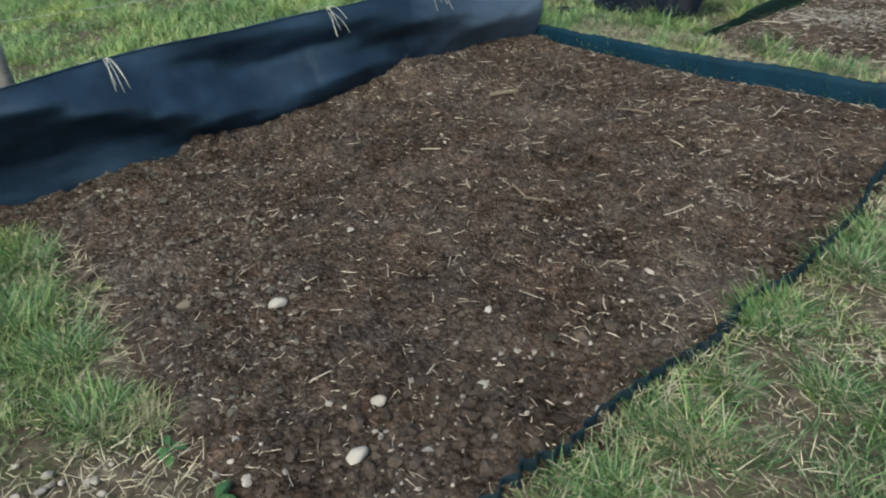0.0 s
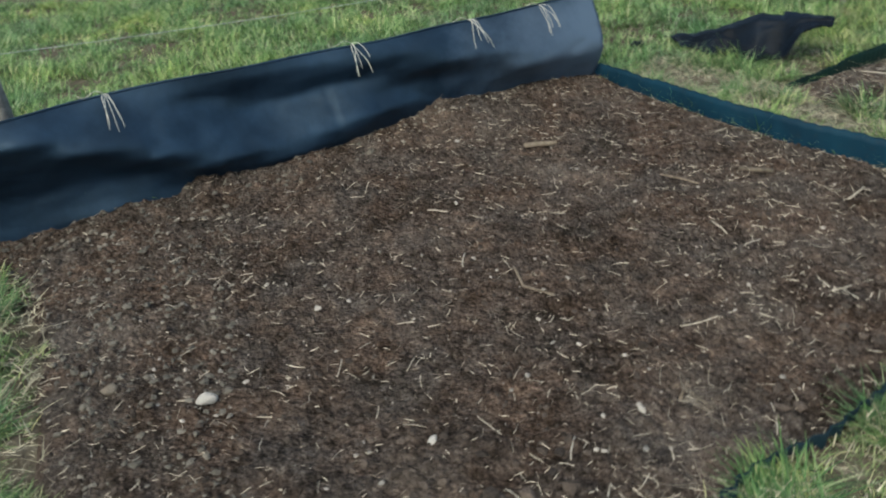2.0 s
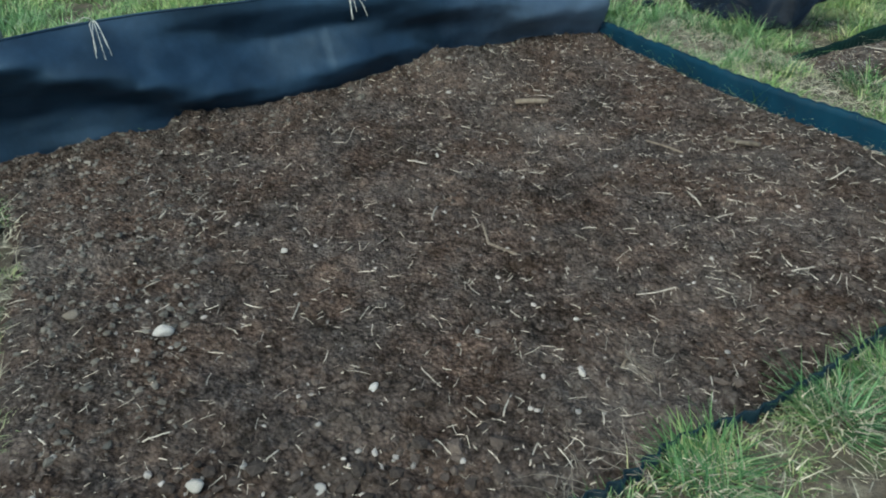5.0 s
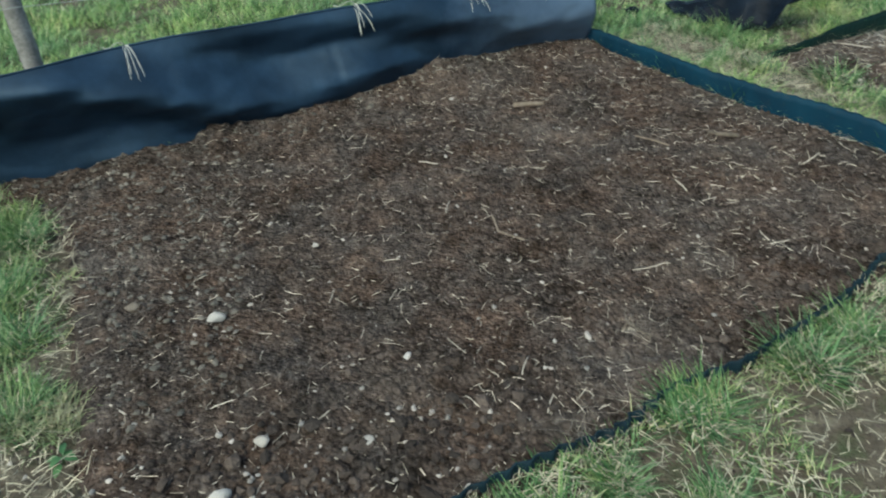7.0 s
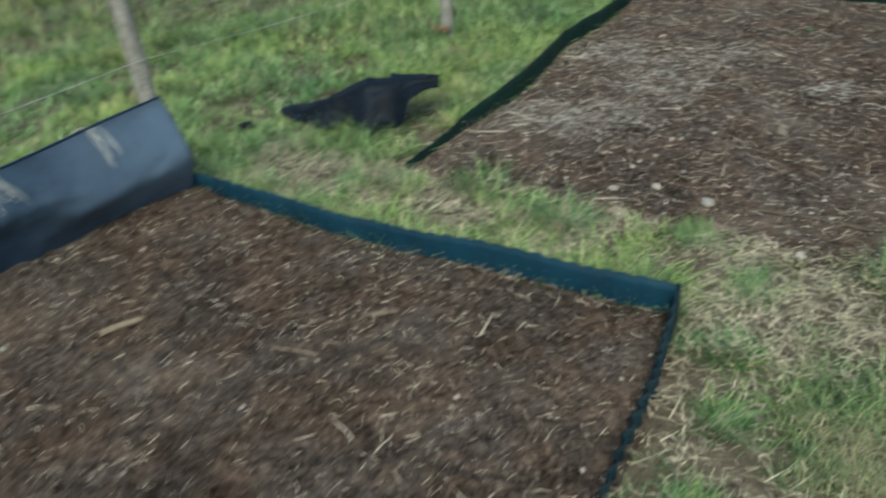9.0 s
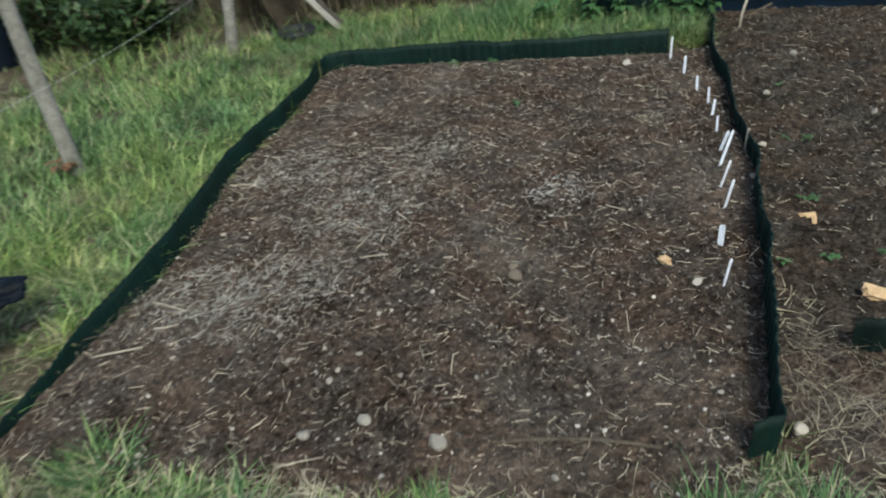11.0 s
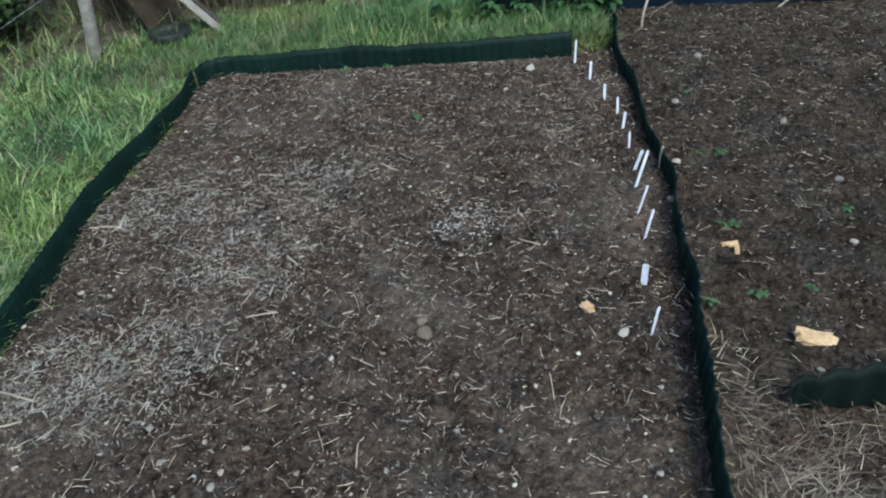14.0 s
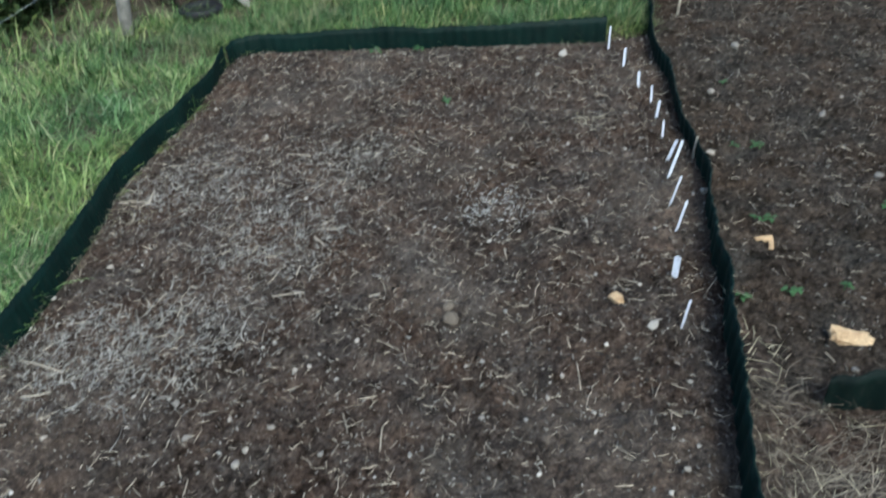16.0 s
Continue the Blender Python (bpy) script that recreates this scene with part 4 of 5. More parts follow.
STICKS_1 = [(0.32, 3.83, 0.47, 3.86, 16), (0.35, 2.74, 0.39, 2.62, 6), (0.39, 2.62, 0.49, 2.57, 6), (1.23, 3.55, 1.36, 3.52, 13), (0.84, 2.19, 0.91, 2.1, 6), (0.83, 2.13, 0.86, 2.21, 5), (0.91, 3.5, 1.05, 3.39, 5)]
STEMS_1 = [(0.18, 2.71, 0.17, 2.83, 5), (1.3, 2.76, 1.34, 2.65, 4), (0.87, 2.46, 0.98, 2.49, 4), (1.05, 3.08, 1.09, 2.99, 6), (1.59, 3.31, 1.66, 3.38, 6), (1.09, 2.88, 1.2, 2.97, 4), (-0.29, 1.64, -0.23, 1.68, 4), (0.02, 1.6, 0.05, 1.67, 3.5), (0.63, 1.74, 0.64, 1.81, 4), (0.64, 1.81, 0.67, 1.77, 3.5)]
STEMS_1B = [(1.06, 2.14, 1.05, 2.03, 3.5), (0.55, 1.87, 0.56, 1.95, 4), (0.41, 1.77, 0.46, 1.73, 3.5), (0.31, 2.01, 0.38, 1.94, 3), (-0.59, 1.62, -0.52, 1.59, 5), (-0.11, 2.14, -0.12, 2.22, 3.5), (0.09, 2.17, 0.1, 2.23, 3), (-0.03, 3.17, 0.06, 3.13, 5), (1.34, 2.64, 1.41, 2.68, 4)]
STEMS_2 = [(2.95, 3.93, 2.99, 3.96, 4), (3.56, 3.74, 3.49, 3.67, 3.5), (3.22, 4.27, 3.24, 4.18, 4), (3.2, 5.98, 3.51, 5.68, 3.5), (3.01, 5.74, 3.09, 5.61, 7), (3.09, 5.61, 3.15, 5.69, 7), (2.37, 5.05, 2.45, 4.88, 6), (2.32, 4.88, 2.39, 4.81, 6), (2.54, 5.13, 2.62, 5.06, 5), (3.42, 4.89, 3.41, 4.77, 6), (4.16, 5.16, 4.16, 5.0, 6), (3.62, 4.46, 3.61, 4.41, 6)]
STEMS_2B = [(3.74, 5.56, 3.8, 5.45, 5), (3.33, 4.44, 3.38, 4.45, 5), (3.23, 4.75, 3.29, 4.8, 5), (4.07, 4.27, 4.09, 4.18, 5), (3.11, 4.71, 3.19, 4.63, 5), (3.87, 4.32, 3.82, 4.26, 5), (2.45, 3.53, 2.38, 3.48, 5), (2.09, 4.87, 2.25, 4.78, 6), (2.35, 3.98, 2.47, 3.91, 4)]
for k, s in enumerate(STICKS_1):
    stem("stick", *s, height_1, STICK, "brown broken stick lying on dark soil", k)
for k, s in enumerate(STEMS_1 + STEMS_1B):
    stem("straw_stem", *s, height_1, PALE_STRAW, "pale dry straw stem on dark soil", k + 20)
for k, s in enumerate(STEMS_2 + STEMS_2B):
    stem("straw_stem", *s, height_2, PALE_STRAW, "pale dry straw stem on raked soil", k + 60, 0.05 if k == 0 else 0.0)
stem("stick", 2.85, 3.61, 3.16, 3.29, 8, height_2, STICK, "long thin brown stick at the bed's front", 95)
tagged(tube("stick", [(4.87, 4.13, 0.0), (4.875, 4.135, 0.05), (4.88, 4.13, 0.11)], 0.005, PALE_STRAW), "short pale cane upright in dark soil", "stick")
tagged(tube("stick", [(6.42, 5.16, 0.0), (6.45, 5.17, 0.09), (6.50, 5.17, 0.19)], 0.008, PALE_STRAW), "pale cane leaning out of the soil", "stick")

tagged(tube("stick", [(6.44, 5.26, 0.01), (6.53, 5.16, 0.07), (6.63, 5.07, 0.13)], 0.005, STICK), "thin grey twig crossing a pale cane", "stick")
tagged(tube("stick", [(7.22, 4.62, 0.01), (7.37, 4.57, 0.07), (7.52, 4.50, 0.15)], 0.006, PALE_STRAW), "pale dry twig sticking out of the soil", "stick")


# ---- split wood ----
def wood_piece(x, y, hfun, size, turn, seed, label):
    """A rough split chunk of fresh wood."""
    rnd = random.Random(seed)
    bm = bmesh.new()
    bmesh.ops.create_cube(bm, size=1.0)
    bmesh.ops.subdivide_edges(bm, edges=bm.edges[:], cuts=4, use_grid_fill=True)
    for v in bm.verts:
        g = noise.noise(Vector((v.co.x * 1.2 + seed, v.co.y * 9, v.co.z * 4)))
        v.co.y += 0.22 * g
        v.co.z += 0.16 * g * (1 if v.co.z > 0 else 0.3)
        v.co.x += 0.3 * noise.noise(Vector((seed, v.co.y * 6, v.co.z * 6))) * (1 if abs(v.co.x) > 0.4 else 0)
        v.co = Vector((v.co.x * size[0], v.co.y * size[1], v.co.z * size[2]))
    ob = part("wood_piece", bm, FRESH)
    z = float(hfun(np.array([x]), np.array([y]))[0])
    ob.matrix_world = pose(x, y, z + size[2] * 0.42, rnd.uniform(-10, 10), rnd.uniform(-10, 10), turn)
    return tagged(ob, label, "wood piece", "split wood pieces")


wood_piece(3.865, 3.815, height_2, (0.042, 0.032, 0.028), 70, 1, "small chunk of fresh orange-tan split wood")
wood_piece(4.19, 3.205, height_3, (0.10, 0.055, 0.025), -50, 2, "flat slab of fresh tan split wood")
wood_piece(4.52, 3.64, height_3, (0.055, 0.018, 0.015), -40, 3, "pale splinter of split wood on soil")
wood_piece(4.50, 3.60, height_3, (0.045, 0.016, 0.014), 30, 4, "pale splinter of split wood on soil")

# ---- turf ----
KEEP_OUT = [BED_1, BED_2, BED_3]


def open_ground(x, y, margin=0.0):
    ok = np.ones(len(x), bool)
    for poly in KEEP_OUT:
        ok &= ~inside(poly, x, y)
    if margin:
        for poly in KEEP_OUT:
            ok &= edge_distance(poly, x, y) > margin
    return ok


def turf(name, box, per_m2, per, spread, lo, hi, wide, mat, label, seed, test=None, flat=0.0, patchy=0.5):
    rg = np.random.default_rng(seed)
    n = int((box[2] - box[0]) * (box[3] - box[1]) * per_m2)
    x, y = rg.uniform(box[0], box[2], n), rg.uniform(box[1], box[3], n)
    lush = fractal(x, y, 1.9, 3, seed + 1)
    ok = open_ground(x, y, 0.02) & (rg.random(n) < 1 - patchy + patchy * np.clip((lush - 0.36) * 5, 0, 1))
    if test is not None:
        ok &= test(x, y)
    x, y, lush = x[ok], y[ok], lush[ok]
    ob = clumps(name, x, y, per, spread, lo, hi, wide, mat, flat, 0.65 + 0.8 * np.clip((lush - 0.3) * 2.2, 0, 1), (0.0, 0.4, 0.75, 1.0) if name == "turf" else (0.0, 0.5, 1.0))
    return tagged(ob, label, "grass", kind="stuff")


def behind_fence(x, y):
    return (x - FAB_A[0]) * -FN[0] + (y - FAB_A[1]) * -FN[1] > 0.03


def bare(x, y):
    """Worn earth on the way between the beds."""
    d = np.minimum(np.hypot((x - 2.41) * 1.0, y - 3.40), np.hypot(x - 2.68, y - 2.82) * 0.9)
    d = np.minimum(d, np.hypot(x - 1.45, y - 1.85) * 1.1)
    d = np.minimum(d, np.hypot(x + 0.64, y - 1.30) * 0.9)
    return d + 0.5 * (fractal(x, y, 5, 3, 650) - 0.5) < 0.24


def hay_end(x, y):
    return inside(EARTH, x, y)


def near_beds(x, y):
    return (edge_distance(BED_1, x, y) < 0.95) | (edge_distance(BED_2, x, y) < 0.9)


def lane(x, y):
    """The straw-coloured strip between the first two beds."""
    return (edge_distance(TEAL_LINE, x, y, False) < 0.62) & (edge_distance(BED_1, x, y) > 0.03) & (x + y > 5.2)


def worn(x, y):
    """Where feet have pressed the grass thin, in patches."""
    south = (x > 0.0) & (y < 3.2) & (edge_distance(TEAL_LINE, x, y, False) > 0.25)
    return fractal(x, y, 3.4, 3, 655) < np.where(lane(x, y), 0.48, np.where(south, 0.41, 0.42))


turf("turf", (-2.6, 0.7, 4.4, 5.6), 1350, 12, 0.032, 0.03, 0.095, 0.0044, GRASS, "short green grass with yellowed blades", 600, lambda x, y: near_beds(x, y) & ~behind_fence(x, y) & ~hay_end(x, y) & ~bare(x, y) & (~worn(x, y) | (value_noise(x, y, 40, 9) < 0.22)), 0.75, 0.7)
turf("lane_grass", (0.6, 3.0, 2.8, 5.6), 420, 14, 0.045, 0.05, 0.14, 0.0056, LIME, "pale lime grass between the two beds", 610, lambda x, y: lane(x, y) & ~worn(x, y) & ~bare(x, y), 0.8, 0.5)
turf("long_grass", (-7.0, 2.0, 4.8, 8.0), 185, 14, 0.06, 0.07, 0.18, 0.0078, LIME, "longer tufted green grass beyond the wire", 620, lambda x, y: behind_fence(x, y) & (np.hypot(x - 1.64, y - 5.66) > 0.3), 0.5, 0.15)
turf("long_grass", (0.4, 3.6, 6.5, 8.2), 330, 13, 0.045, 0.06, 0.17, 0.0058, GRASS, "longer matted green grass beside the edging", 640, lambda x, y: ~behind_fence(x, y) & (y > 5.0), 1.0, 0.6)
turf("meadow", (-7.0, 4.0, 8.5, 13.0), 60, 12, 0.08, 0.10, 0.26, 0.010, GRASS, "rough green meadow grass", 660, lambda x, y: behind_fence(x, y) & (y + 0.3 * x > 7.2), 0.3, 0.3)
turf("long_grass", (4.2, 5.2, 6.9, 7.9), 200, 16, 0.05, 0.10, 0.24, 0.007, LUSH, "tall lush grass behind the far edging", 680, lambda x, y: (x + y > 11.32) & (x + y < 12.9), 0.35, 0.2)

turf("rough_turf", (-7.5, -6.5, 10.0, 6.0), 34, 10, 0.12, 0.07, 0.15, 0.022, GRASS, "rough green turf round the beds", 670, lambda x, y: ~behind_fence(x, y) & ~near_beds(x, y) & (x * 0.78 + y * 0.62 < 8.2), 0.5, 0.2)

# lush lawn along the second bed's edging
p, nor = along(LEFT_2, 0.03)
rg = np.random.default_rng(685)
q = np.concatenate([p + nor * (0.10 + d + rg.uniform(0, 0.12, len(p)))[:, None] for d in (0.0, 0.1, 0.22, 0.36, 0.55, 0.8)])
q = q[rg.random(len(q)) < 0.55]
q = q[open_ground(q[:, 0], q[:, 1], 0.04) & (np.hypot(q[:, 0] - 1.7, q[:, 1] - 5.4) > 0.45)]
tagged(clumps("lush_grass", q[:, 0], q[:, 1], 28, 0.065, 0.07, 0.19, 0.0078, LIME, 1.2, None, (0.0, 0.35, 0.7, 1.0)), "lush yellow-green grass lapping the dark edging", "grass", kind="stuff")

# blades that hang over the sunken edging
p, nor = along(SUNKEN, 0.02)
rg = np.random.default_rng(690)
k = rg.random(len(p)) < 0.12 + 0.8 * (fractal(p[:, 0], p[:, 1], 5, 2, 691) > 0.55)
q = p[k] + nor[k] * rg.uniform(0.02, 0.07, k.sum())[:, None]
tagged(clumps("edge_grass", q[:, 0], q[:, 1], 13, 0.03, 0.04, 0.10, 0.0042, LUSH, 0.6), "green grass overhanging the sunken edging", "grass", kind="stuff")

p, nor = along([(2.20, 3.22), (1.66, 3.82), (1.19, 4.32), (0.70, 4.86)], 0.02)
k = rg.random(len(p)) < 0.3 + 0.65 * (fractal(p[:, 0], p[:, 1], 4, 2, 695) > 0.5)
q = p[k] - nor[k] * rg.uniform(0.03, 0.08, k.sum())[:, None]
tagged(clumps("edge_grass", q[:, 0], q[:, 1], 15, 0.04, 0.06, 0.16, 0.0055, LIME, 0.6), "yellow-green grass against the teal edging", "grass", kind="stuff")

# dry thatch pressed flat between the green blades
rg = np.random.default_rng(700)
x, y = rg.uniform(-2.4, 4.6, 170000), rg.uniform(0.7, 6.0, 170000)
dryness = fractal(x, y, 1.9, 3, 601)
k = open_ground(x, y) & near_beds(x, y) & ~behind_fence(x, y) & (rg.random(len(x)) < np.where(lane(x, y), np.where(worn(x, y), 0.8, 0.3), np.where(worn(x, y), 0.24, np.clip((0.60 - dryness) * 1.2, 0.06, 1))))
m = int(k.sum())
tagged(blades("thatch", np.stack([x[k], y[k], 0.002 + 0.02 * rg.random(m)], 1), rg.uniform(0, 6.28, m), rg.uniform(0.025, 0.09, m), rg.uniform(0.0014, 0.0036, m), rg.uniform(1.1, 1.5, m), rg.uniform(0.06, 0.4, m), THATCH), "flattened straw-coloured thatch in the turf", "dry grass", kind="stuff")

# crumbs of earth and broken stalks on the ground beneath
x, y = rg.uniform(-1.8, 3.9, 26000), rg.uniform(0.7, 5.0, 26000)
k = open_ground(x, y) & ~behind_fence(x, y)
tagged(straws("fine_litter", x[k], y[k], 0.002 + 0.006 * rg.random(k.sum()), 0.008, 0.045, 0.002, THATCH, 702, 0.2), "fine broken stalks in the turf", "plant litter", kind="stuff")
x, y = rg.uniform(-1.8, 4.6, 9000), rg.uniform(0.2, 5.0, 9000)
k = open_ground(x, y) & ~behind_fence(x, y) & ((fractal(x, y, 1.9, 3, 601) < 0.5) | inside(EARTH, x, y) | bare(x, y))
tagged(lumps("soil_crumbs", x[k], y[k], np.zeros(k.sum()), 0.003 + 0.007 * rg.random(k.sum()) ** 4, CRUMB, 703), "crumbs of earth on trodden ground", "soil crumbs", kind="stuff")

# ---- single tufts ----
TUFT_MESHES = []
for k in range(4):
    pair = []
    for name, count, spread, lo, hi, wide, mat, flat in (("grass_tuft", 320, 0.085, 0.07, 0.17, 0.0052, LUSH, 0.9), ("dead_grass", 70, 0.06, 0.04, 0.11, 0.0036, THATCH, 1.3)):
        ob = clumps(name, np.array([0.0]), np.array([0.0]), count, spread, lo, hi, wide, mat, flat)
        pair.append(ob.data)
        bpy.data.objects.remove(ob)
    TUFT_MESHES.append(pair)
TUFTS = [(1.03, 1.82, 1.0), (1.35, 2.06, 1.0), (0.66, 1.39, 1.0), (1.50, 2.22, 0.8), (0.82, 1.56, 0.6), (1.05, 1.52, 0.7), (1.16, 1.38, 0.8), (0.45, 1.22, 0.8), (-1.47, 2.40, 1.0), (-1.07, 1.83, 1.0), (-1.30, 2.05, 1.0), (-0.86, 1.58, 0.8), (-1.55, 2.15, 0.9), (2.15, 3.84, 1.15), (1.95, 4.32, 1.15), (1.60, 4.50, 0.9), (2.57, 3.54, 0.8), (2.54, 3.17, 0.8), (3.05, 3.02, 1.2), (3.06, 2.68, 1.1), (3.25, 2.88, 1.0), (2.30, 2.92, 0.8), (1.38, 4.60, 0.8), (1.5, 5.08, 0.8), (0.82, 5.0, 1.0), (1.0, 4.78, 0.8), (6.12, 5.42, 1.2), (5.95, 5.55, 1.3), (1.85, 2.46, 0.7), (2.1, 2.7, 0.7)]
for k, (x, y, s) in enumerate(TUFTS):
    ob = new("grass_tuft", TUFT_MESHES[k % 4][0])
    dead = new("dead_grass", TUFT_MESHES[k % 4][1])
    dead.parent = ob
    tagged(dead, "straw-coloured dead blades")
    ob.matrix_world = pose(x, y, 0, 0, 0, random.uniform(0, 360)) @ Matrix.Diagonal((s, s, s, 1))
    tagged(ob, "lush green grass tuft with arching blades", "grass tuft", "grass tufts")


# ---- leafy weeds and seedlings ----
def leaf(bm, base, az, length, width, rise, droop):
    """One oval leaf with a folded midrib."""
    rows = []
    d, s = Vector((math.cos(az), math.sin(az), 0)), Vector((-math.sin(az), math.cos(az), 0))
    for f, w in ((0, 0.06), (0.2, 0.6), (0.45, 1.0), (0.75, 0.75), (1, 0.05)):
        c = base + d * (length * f) + Vector((0, 0, rise * f - droop * f * f))
        rows.append([bm.verts.new(c - s * width * w * 0.5 + Vector((0, 0, 0.12 * width * w))), bm.verts.new(c), bm.verts.new(c + s * width * w * 0.5 + Vector((0, 0, 0.12 * width * w)))])
    for r0, r1 in zip(rows, rows[1:]):
        for k in (0, 1):
            bm.faces.new((r0[k], r0[k + 1], r1[k + 1], r1[k]))


def leafy_plant(name, x, y, z, count, length, high, seed, label, category, mat=None):
    rnd = random.Random(seed)
    thing = empty(name, (x, y, z))
    for k in range(count):
        bm = bmesh.new()
        az, up = rnd.uniform(0, 6.28), rnd.uniform(0.2, 1.0) * high
        off = Vector((math.cos(az), math.sin(az), 0)) * rnd.uniform(0, 0.4) * length
        leaf(bm, off + Vector((0, 0, up)), az, length * rnd.uniform(0.7, 1.2), length * rnd.uniform(0.45, 0.65), length * 0.3, length * 0.45)
        part("leaf", bm, mat or LEAF, thing, smooth=True)
        ob = tube("stalk", [(0, 0, -0.01), (off.x * 0.5, off.y * 0.5, up * 0.7), tuple(off + Vector((0, 0, up)))], max(0.0012, length * 0.02), LUSH, 5)
        ob.parent = thing
    return tagged(thing, label, category)


for k, (x, y) in enumerate(((6.22, 5.95), (6.05, 6.1), (6.35, 5.72), (5.8, 6.35), (6.45, 5.55), (6.62, 5.50))):
    leafy_plant("weed", x, y, 0, 17, 0.095, 0.17, 800 + k, "broad-leaved green weed beside black screen", "weed")
leafy_plant("weed", -0.44, 1.24, 0, 8, 0.055, 0.03, 820, "low green plantain weed at the soil's edge", "weed")
leafy_plant("weed", -0.60, 1.42, 0, 6, 0.04, 0.02, 821, "low green plantain weed at the soil's edge", "weed")
for k, (x, y) in enumerate(((4.61, 3.72), (4.64, 3.67), (4.17, 3.54), (4.28, 3.44), (4.31, 3.42), (4.4, 3.31), (5.05, 4.05), (5.1, 3.95), (5.15, 4.0), (5.6, 4.4), (5.0, 3.4))):
    leafy_plant("seedling", x, y, float(height_3(np.array([x]), np.array([y]))[0]), 5, 0.026, 0.02, 840 + k, "tiny green seedling in dark soil", "seedling")
for k, (x, y) in enumerate(((4.59, 5.36), (5.0, 6.0), (4.8, 6.2))):
    leafy_plant("seedling", x, y, float(height_2(np.array([x]), np.array([y]))[0]), 6, 0.04, 0.03, 870 + k, "small yellow-green weed seedling in raked soil", "seedling")
DEAD = two_tone("dead_leaf", [(0.3, (0.09, 0.05, 0.03)), (0.7, (0.18, 0.10, 0.06))], 30, 120, 0.8, 0.2, 0.001)
leafy_plant("weed", 2.42, 6.55, 0, 14, 0.07, 0.12, 890, "withered red-brown dock at a post's foot", "weed", DEAD)


# ---- things beyond the fence ----
def box_beam(name, a, b, wide, thick, mat, label="", category="", parent=None):
    """A sawn board from a to b with softened edges."""
    a, b = Vector(a), Vector(b)
    bm = bmesh.new()
    bmesh.ops.create_cube(bm, size=1.0)
    for v in bm.verts:
        v.co = Vector((v.co.x * wide, v.co.y * thick, v.co.z * (b - a).length))
    bmesh.ops.bevel(bm, geom=bm.edges[:], offset=min(wide, thick) * 0.15, segments=1, affect="EDGES")
    ob = part(name, bm, mat, parent)
    ob.matrix_world = Matrix.Translation((a + b) / 2) @ (b - a).to_track_quat("Z", "Y").to_matrix().to_4x4()
    return tagged(ob, label, category) if label else ob


def covered_heap():
    """A heap under a faded teal cover, with a dark blue sheet and boards against it."""
    nu, nv = 48, 24
    u, v = np.meshgrid(np.linspace(0, 2 * np.pi, nu), np.linspace(0, 1, nv), indexing="ij")
    uf, vf = u.ravel(), v.ravel()
    rr = np.sin(vf * np.pi / 2) ** 0.6 * (1 + 0.10 * np.sin(uf * 5 + 1) * vf + 0.08 * (fractal(np.cos(uf), np.sin(uf), 2.0, 2, 91) - 0.5))
    x, y, z = 0.50 * rr * np.cos(uf), 0.40 * rr * np.sin(uf), 0.52 * np.cos(vf * np.pi / 2) ** 0.7
    ob = quads("tarpaulin_mound", np.stack([x + 1.98, y + 9.62, z], 1), grid_faces(nu, nv), TEAL, True)
    tagged(ob, "heap under a faded teal plastic cover", "covered heap")
    rr = rr * (0.8 + 0.5 * fractal(3 + np.cos(uf), 3 + np.sin(uf) + vf, 2.5, 3, 97))
    x, y, z = 0.30 * rr * np.cos(uf), 0.24 * rr * np.sin(uf), (0.28 + 0.22 * fractal(np.cos(uf) * vf + 2, np.sin(uf) * vf + 2, 3, 3, 98)) * np.cos(vf * np.pi / 2) ** 0.6
    ob = quads("plastic_sheet", np.stack([x + 2.55, y + 9.45, z], 1), grid_faces(nu, nv), SHEET, True)
    tagged(ob, "bundled dark blue-black sheet beside the heap", "plastic sheet")
    box_beam("plank", (1.86, 9.17, 0.0), (2.33, 9.36, 0.42), 0.09, 0.025, PLANK, "pale plank leaning on the teal heap", "plank")
    box_beam("plank", (1.30, 9.50, 0.05), (1.62, 9.42, 0.75), 0.07, 0.025, PLANK, "pale plank leaning on the teal heap", "plank")
    box_beam("plank", (0.80, 8.80, 0.03), (1.55, 9.02, 0.04), 0.07, 0.03, BOARD, "pale plank lying in the grass", "plank")


covered_heap()
ob = part("plastic_scrap", (lambda b: (bmesh.ops.create_icosphere(b, subdivisions=3, radius=1.0), [setattr(v, "co", v.co * (1 + 0.35 * noise.noise(v.co * 2.1))) for v in b.verts], b)[2])(bmesh.new()), SHEET, smooth=True)
ob.matrix_world = pose(0.95, 5.55, 0.02) @ Matrix.Diagonal((0.045, 0.04, 0.028, 1))
tagged(ob, "small scrap of black plastic in grass", "plastic scrap")


def tub(x, y):
    """A low round black rubber tub with a rolled rim."""
    bm = bmesh.new()
    prof = [(0.0, 0.045), (0.10, 0.045), (0.112, 0.055), (0.125, 0.07), (0.145, 0.072), (0.155, 0.06), (0.152, 0.03), (0.14, 0.0), (0.0, 0.0)]
    rings = []
    for r0, z in prof[1:-1]:
        rings.append([bm.verts.new((r0 * math.cos(a), r0 * math.sin(a), z)) for a in np.linspace(0, 2 * math.pi, 28, endpoint=False)])
    for a, b in zip(rings, rings[1:]):
        for k in range(28):
            bm.faces.new((a[k], a[(k + 1) % 28], b[(k + 1) % 28], b[k]))
    bm.faces.new(rings[0][::-1])
    bm.faces.new(rings[-1])
    bmesh.ops.recalc_face_normals(bm, faces=bm.faces)
    ob = part("tub", bm, RUBBER, smooth=True)
    ob.location = (x, y, -0.005)
    tagged(ob, "low black rubber tub in long grass", "tub")


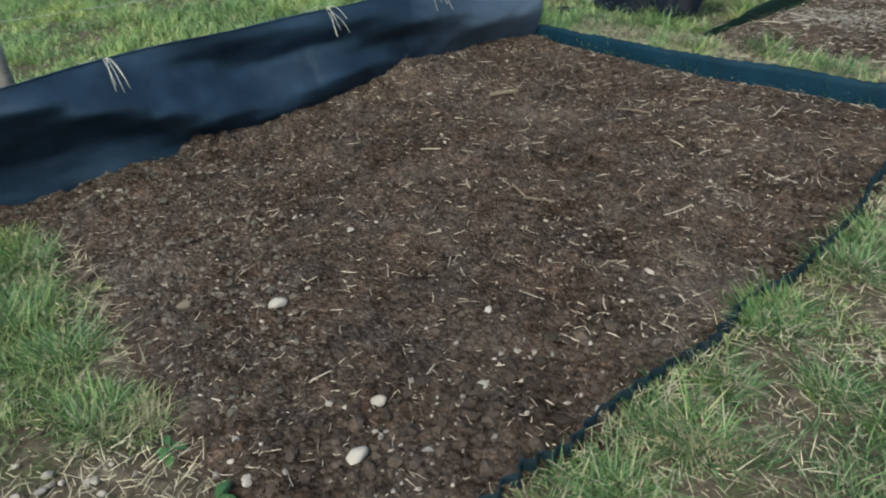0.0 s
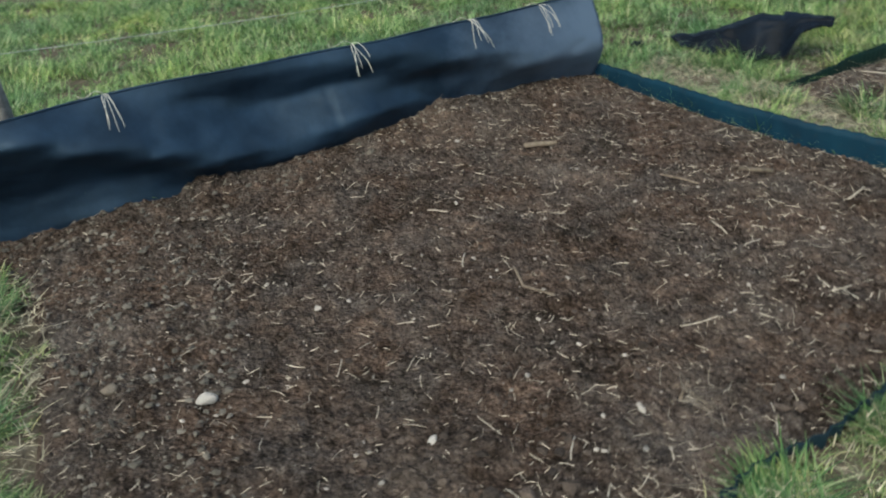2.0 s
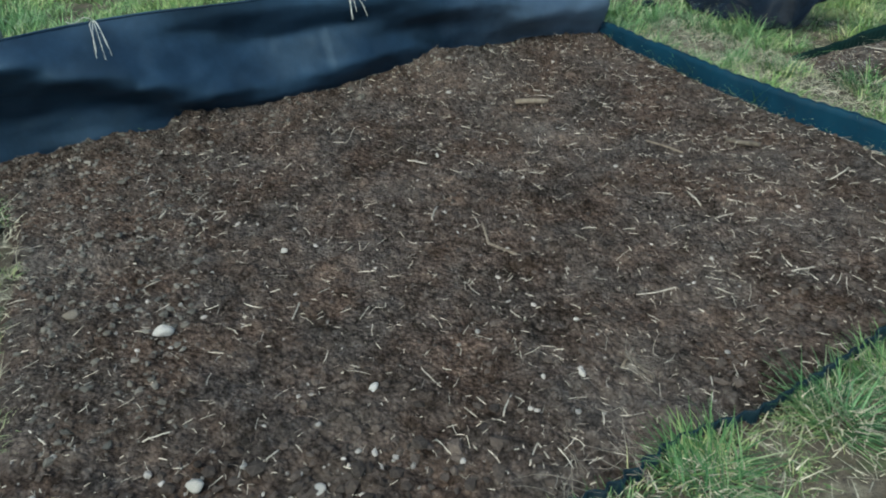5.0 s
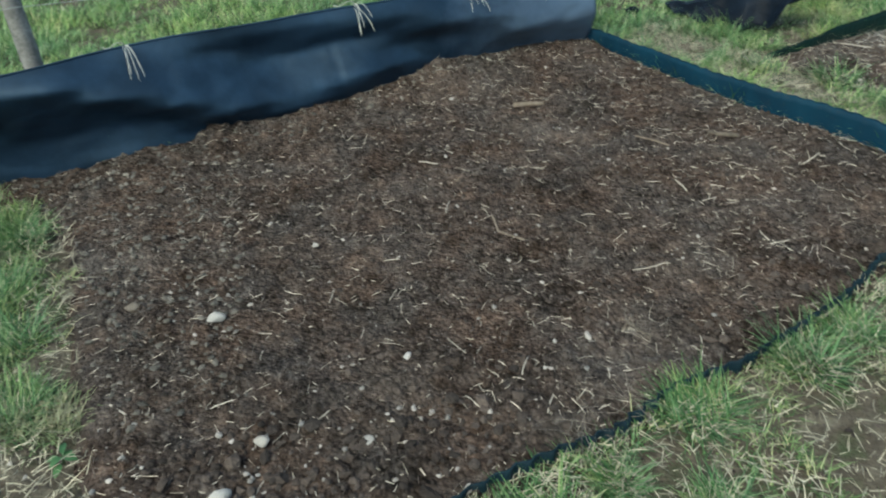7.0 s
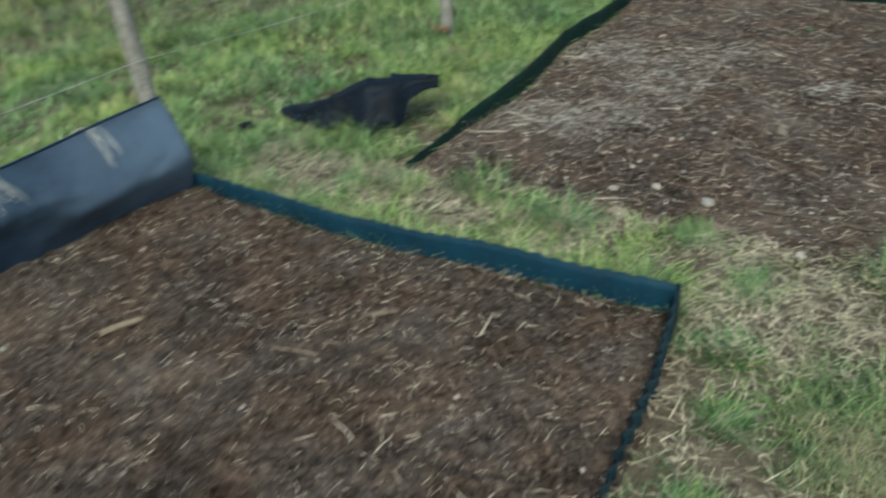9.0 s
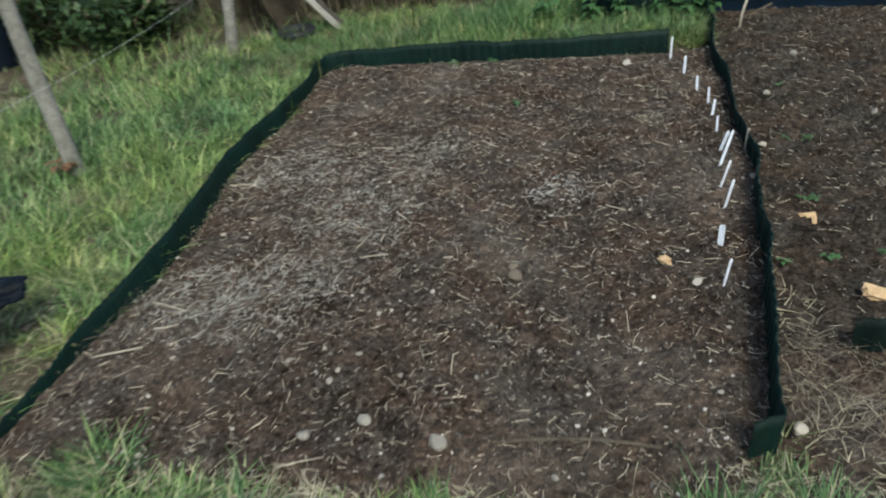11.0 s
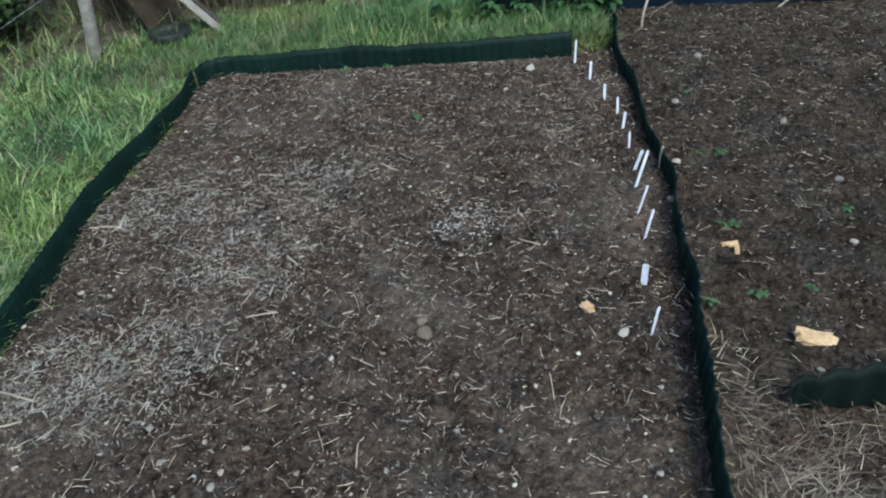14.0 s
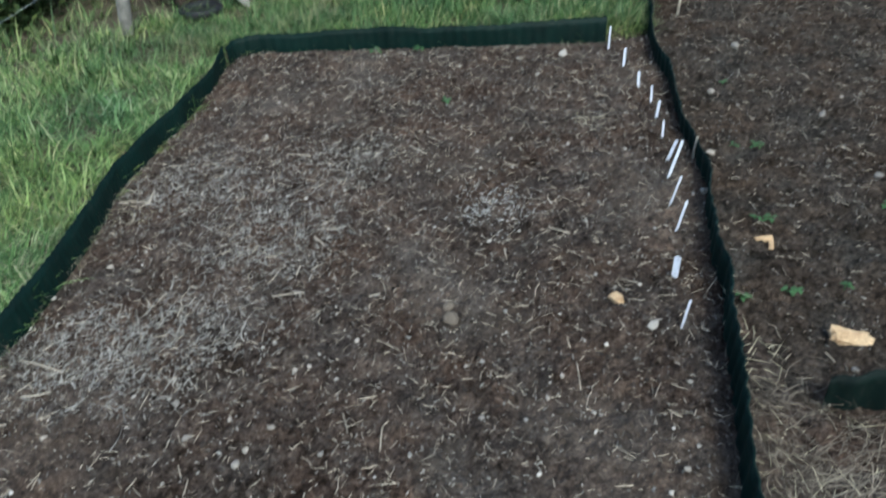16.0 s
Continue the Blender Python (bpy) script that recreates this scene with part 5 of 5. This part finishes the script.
tub(4.52, 7.80)
box_beam("plank", (4.86, 7.68, -0.02), (4.30, 8.16, 0.86), 0.075, 0.03, PLANK, "pale weathered plank leaning over the grass", "plank")
box_beam("plank", (4.92, 7.72, -0.02), (4.37, 8.20, 0.86), 0.05, 0.03, BOARD, "dark weathered plank leaning beside a pale one", "plank")
# Added panel: stands in for the shaded, reed-hung hollow under the planks.
box_beam("board", (4.66, 8.06, -0.02), (4.42, 8.38, 0.80), 0.46, 0.025, HOLLOW_PANEL, "dark panel standing for the shaded hollow behind the rubber tub", "board")
tagged(tube("pole", [(2.72, 10.40, -0.02), (2.55, 10.46, 0.5), (2.36, 10.52, 1.1)], 0.035, POST, 10), "weathered pole leaning beyond the fence", "pole")
tagged(tube("pole", [(3.56, 10.5, -0.02), (3.50, 10.5, 0.5), (3.42, 10.5, 1.1)], 0.03, POST, 10), "weathered pole standing beyond the fence", "pole")

fence = empty("board_fence", (5.2, 8.5, 0))
A, B = Vector((3.9, 9.9, 0)), Vector((6.65, 7.25, 0))
count = 30
for k in range(count):
    p = A + (B - A) * (k + 0.5) / count + Vector((random.uniform(-0.02, 0.02), random.uniform(-0.02, 0.02), 0))
    bm = bmesh.new()
    bmesh.ops.create_cube(bm, size=1.0)
    h = 1.25 + random.uniform(-0.12, 0.1)
    for v in bm.verts:
        v.co = Vector((v.co.x * 0.105, v.co.y * 0.02, v.co.z * h + h / 2 - 0.05))
    bmesh.ops.bevel(bm, geom=bm.edges[:], offset=0.004, segments=1, affect="EDGES")
    ob = part("board", bm, BOARD, fence)
    ob.matrix_world = pose(p.x, p.y, 0, random.uniform(-3, 3), random.uniform(-2, 2), -44 + random.uniform(-5, 5))
tagged(fence, "weathered grey board fence behind dry reeds", "fence")

# dry reeds in front of the boards
rg = np.random.default_rng(720)
m = 1500
f = rg.random(m)
x, y = 4.45 + 2.0 * f + rg.normal(0, 0.16, m), 9.0 - 1.85 * f + rg.normal(0, 0.16, m)
tagged(blades("dry_reeds", np.stack([x, y, np.zeros(m)], 1), rg.uniform(0, 6.28, m), rg.uniform(0.3, 0.95, m), rg.uniform(0.006, 0.014, m), rg.uniform(0.02, 0.4, m), rg.uniform(0.05, 0.8, m), REED), "tangle of dry brown reeds", "dry reeds", kind="stuff")


def bush(x, y, rx, ry, high, count, size, seed, label):
    """A loose bush: thin stems and many small leaves in uneven clumps."""
    rg = np.random.default_rng(seed)
    thing = empty("bush", (x, y, 0))
    tips = []
    for k in range(9):
        a, q = rg.uniform(0, 6.28), rg.uniform(0.2, 0.9)
        tip = (rx * q * math.cos(a), ry * q * math.sin(a), high * rg.uniform(0.45, 0.95))
        ob = tube("limb", [(0.1 * tip[0], 0.1 * tip[1], -0.05), (0.5 * tip[0], 0.5 * tip[1], tip[2] * 0.6), tip], 0.012, STICK, 5)
        ob.parent = thing
        tips.append(tip)
    tips = np.array(tips)
    i = rg.integers(0, len(tips), count)
    f = rg.random(count) ** 0.6
    c = tips[i] * f[:, None] + rg.normal(0, 1, (count, 3)) * np.array((rx, ry, high * 0.5)) * 0.24
    c[:, 2] = np.abs(c[:, 2])
    az, tilt = rg.uniform(0, 6.28, count), rg.normal(0.2, 0.6, count)
    d = np.stack([np.cos(az) * np.cos(tilt), np.sin(az) * np.cos(tilt), np.sin(tilt)], 1)
    s = np.stack([-np.sin(az), np.cos(az), 0.3 * rg.normal(0, 1, count)], 1)
    ln, w = size * rg.uniform(0.6, 1.3, count)[:, None], 0.3 * size * rg.uniform(0.7, 1.2, count)[:, None]
    v = np.stack([c, c + d * ln * 0.5 + s * w, c + d * ln, c + d * ln * 0.5 - s * w], 1).reshape(-1, 3)
    crown = quads("crown", v, np.arange(count * 4).reshape(-1, 4), HEDGE)
    crown.parent = thing
    return tagged(thing, label, "bush", "bushes beyond the fence")


for k, (x, y, rx, ry, h) in enumerate(((3.2, 10.6, 1.0, 0.7, 1.1), (2.0, 11.6, 1.3, 0.8, 1.3), (0.2, 11.8, 1.3, 0.8, 1.2), (-1.8, 11.6, 1.4, 0.9, 1.4), (-4.0, 10.8, 1.4, 0.9, 1.4), (4.6, 10.2, 0.9, 0.7, 1.6), (6.0, 9.0, 1.0, 0.8, 1.7), (7.2, 7.6, 1.0, 0.8, 1.7), (8.3, 6.2, 1.0, 0.8, 1.7), (9.3, 4.8, 1.0, 0.8, 1.6), (3.4, 8.7, 0.45, 0.35, 0.5), (3.75, 8.95, 0.55, 0.4, 0.85), (3.15, 9.4, 0.7, 0.5, 0.9))):
    bush(x, y, rx, ry, h, 5200 if k < 10 else 1500, 0.08, 900 + k, "dark green bramble bush behind the plot")
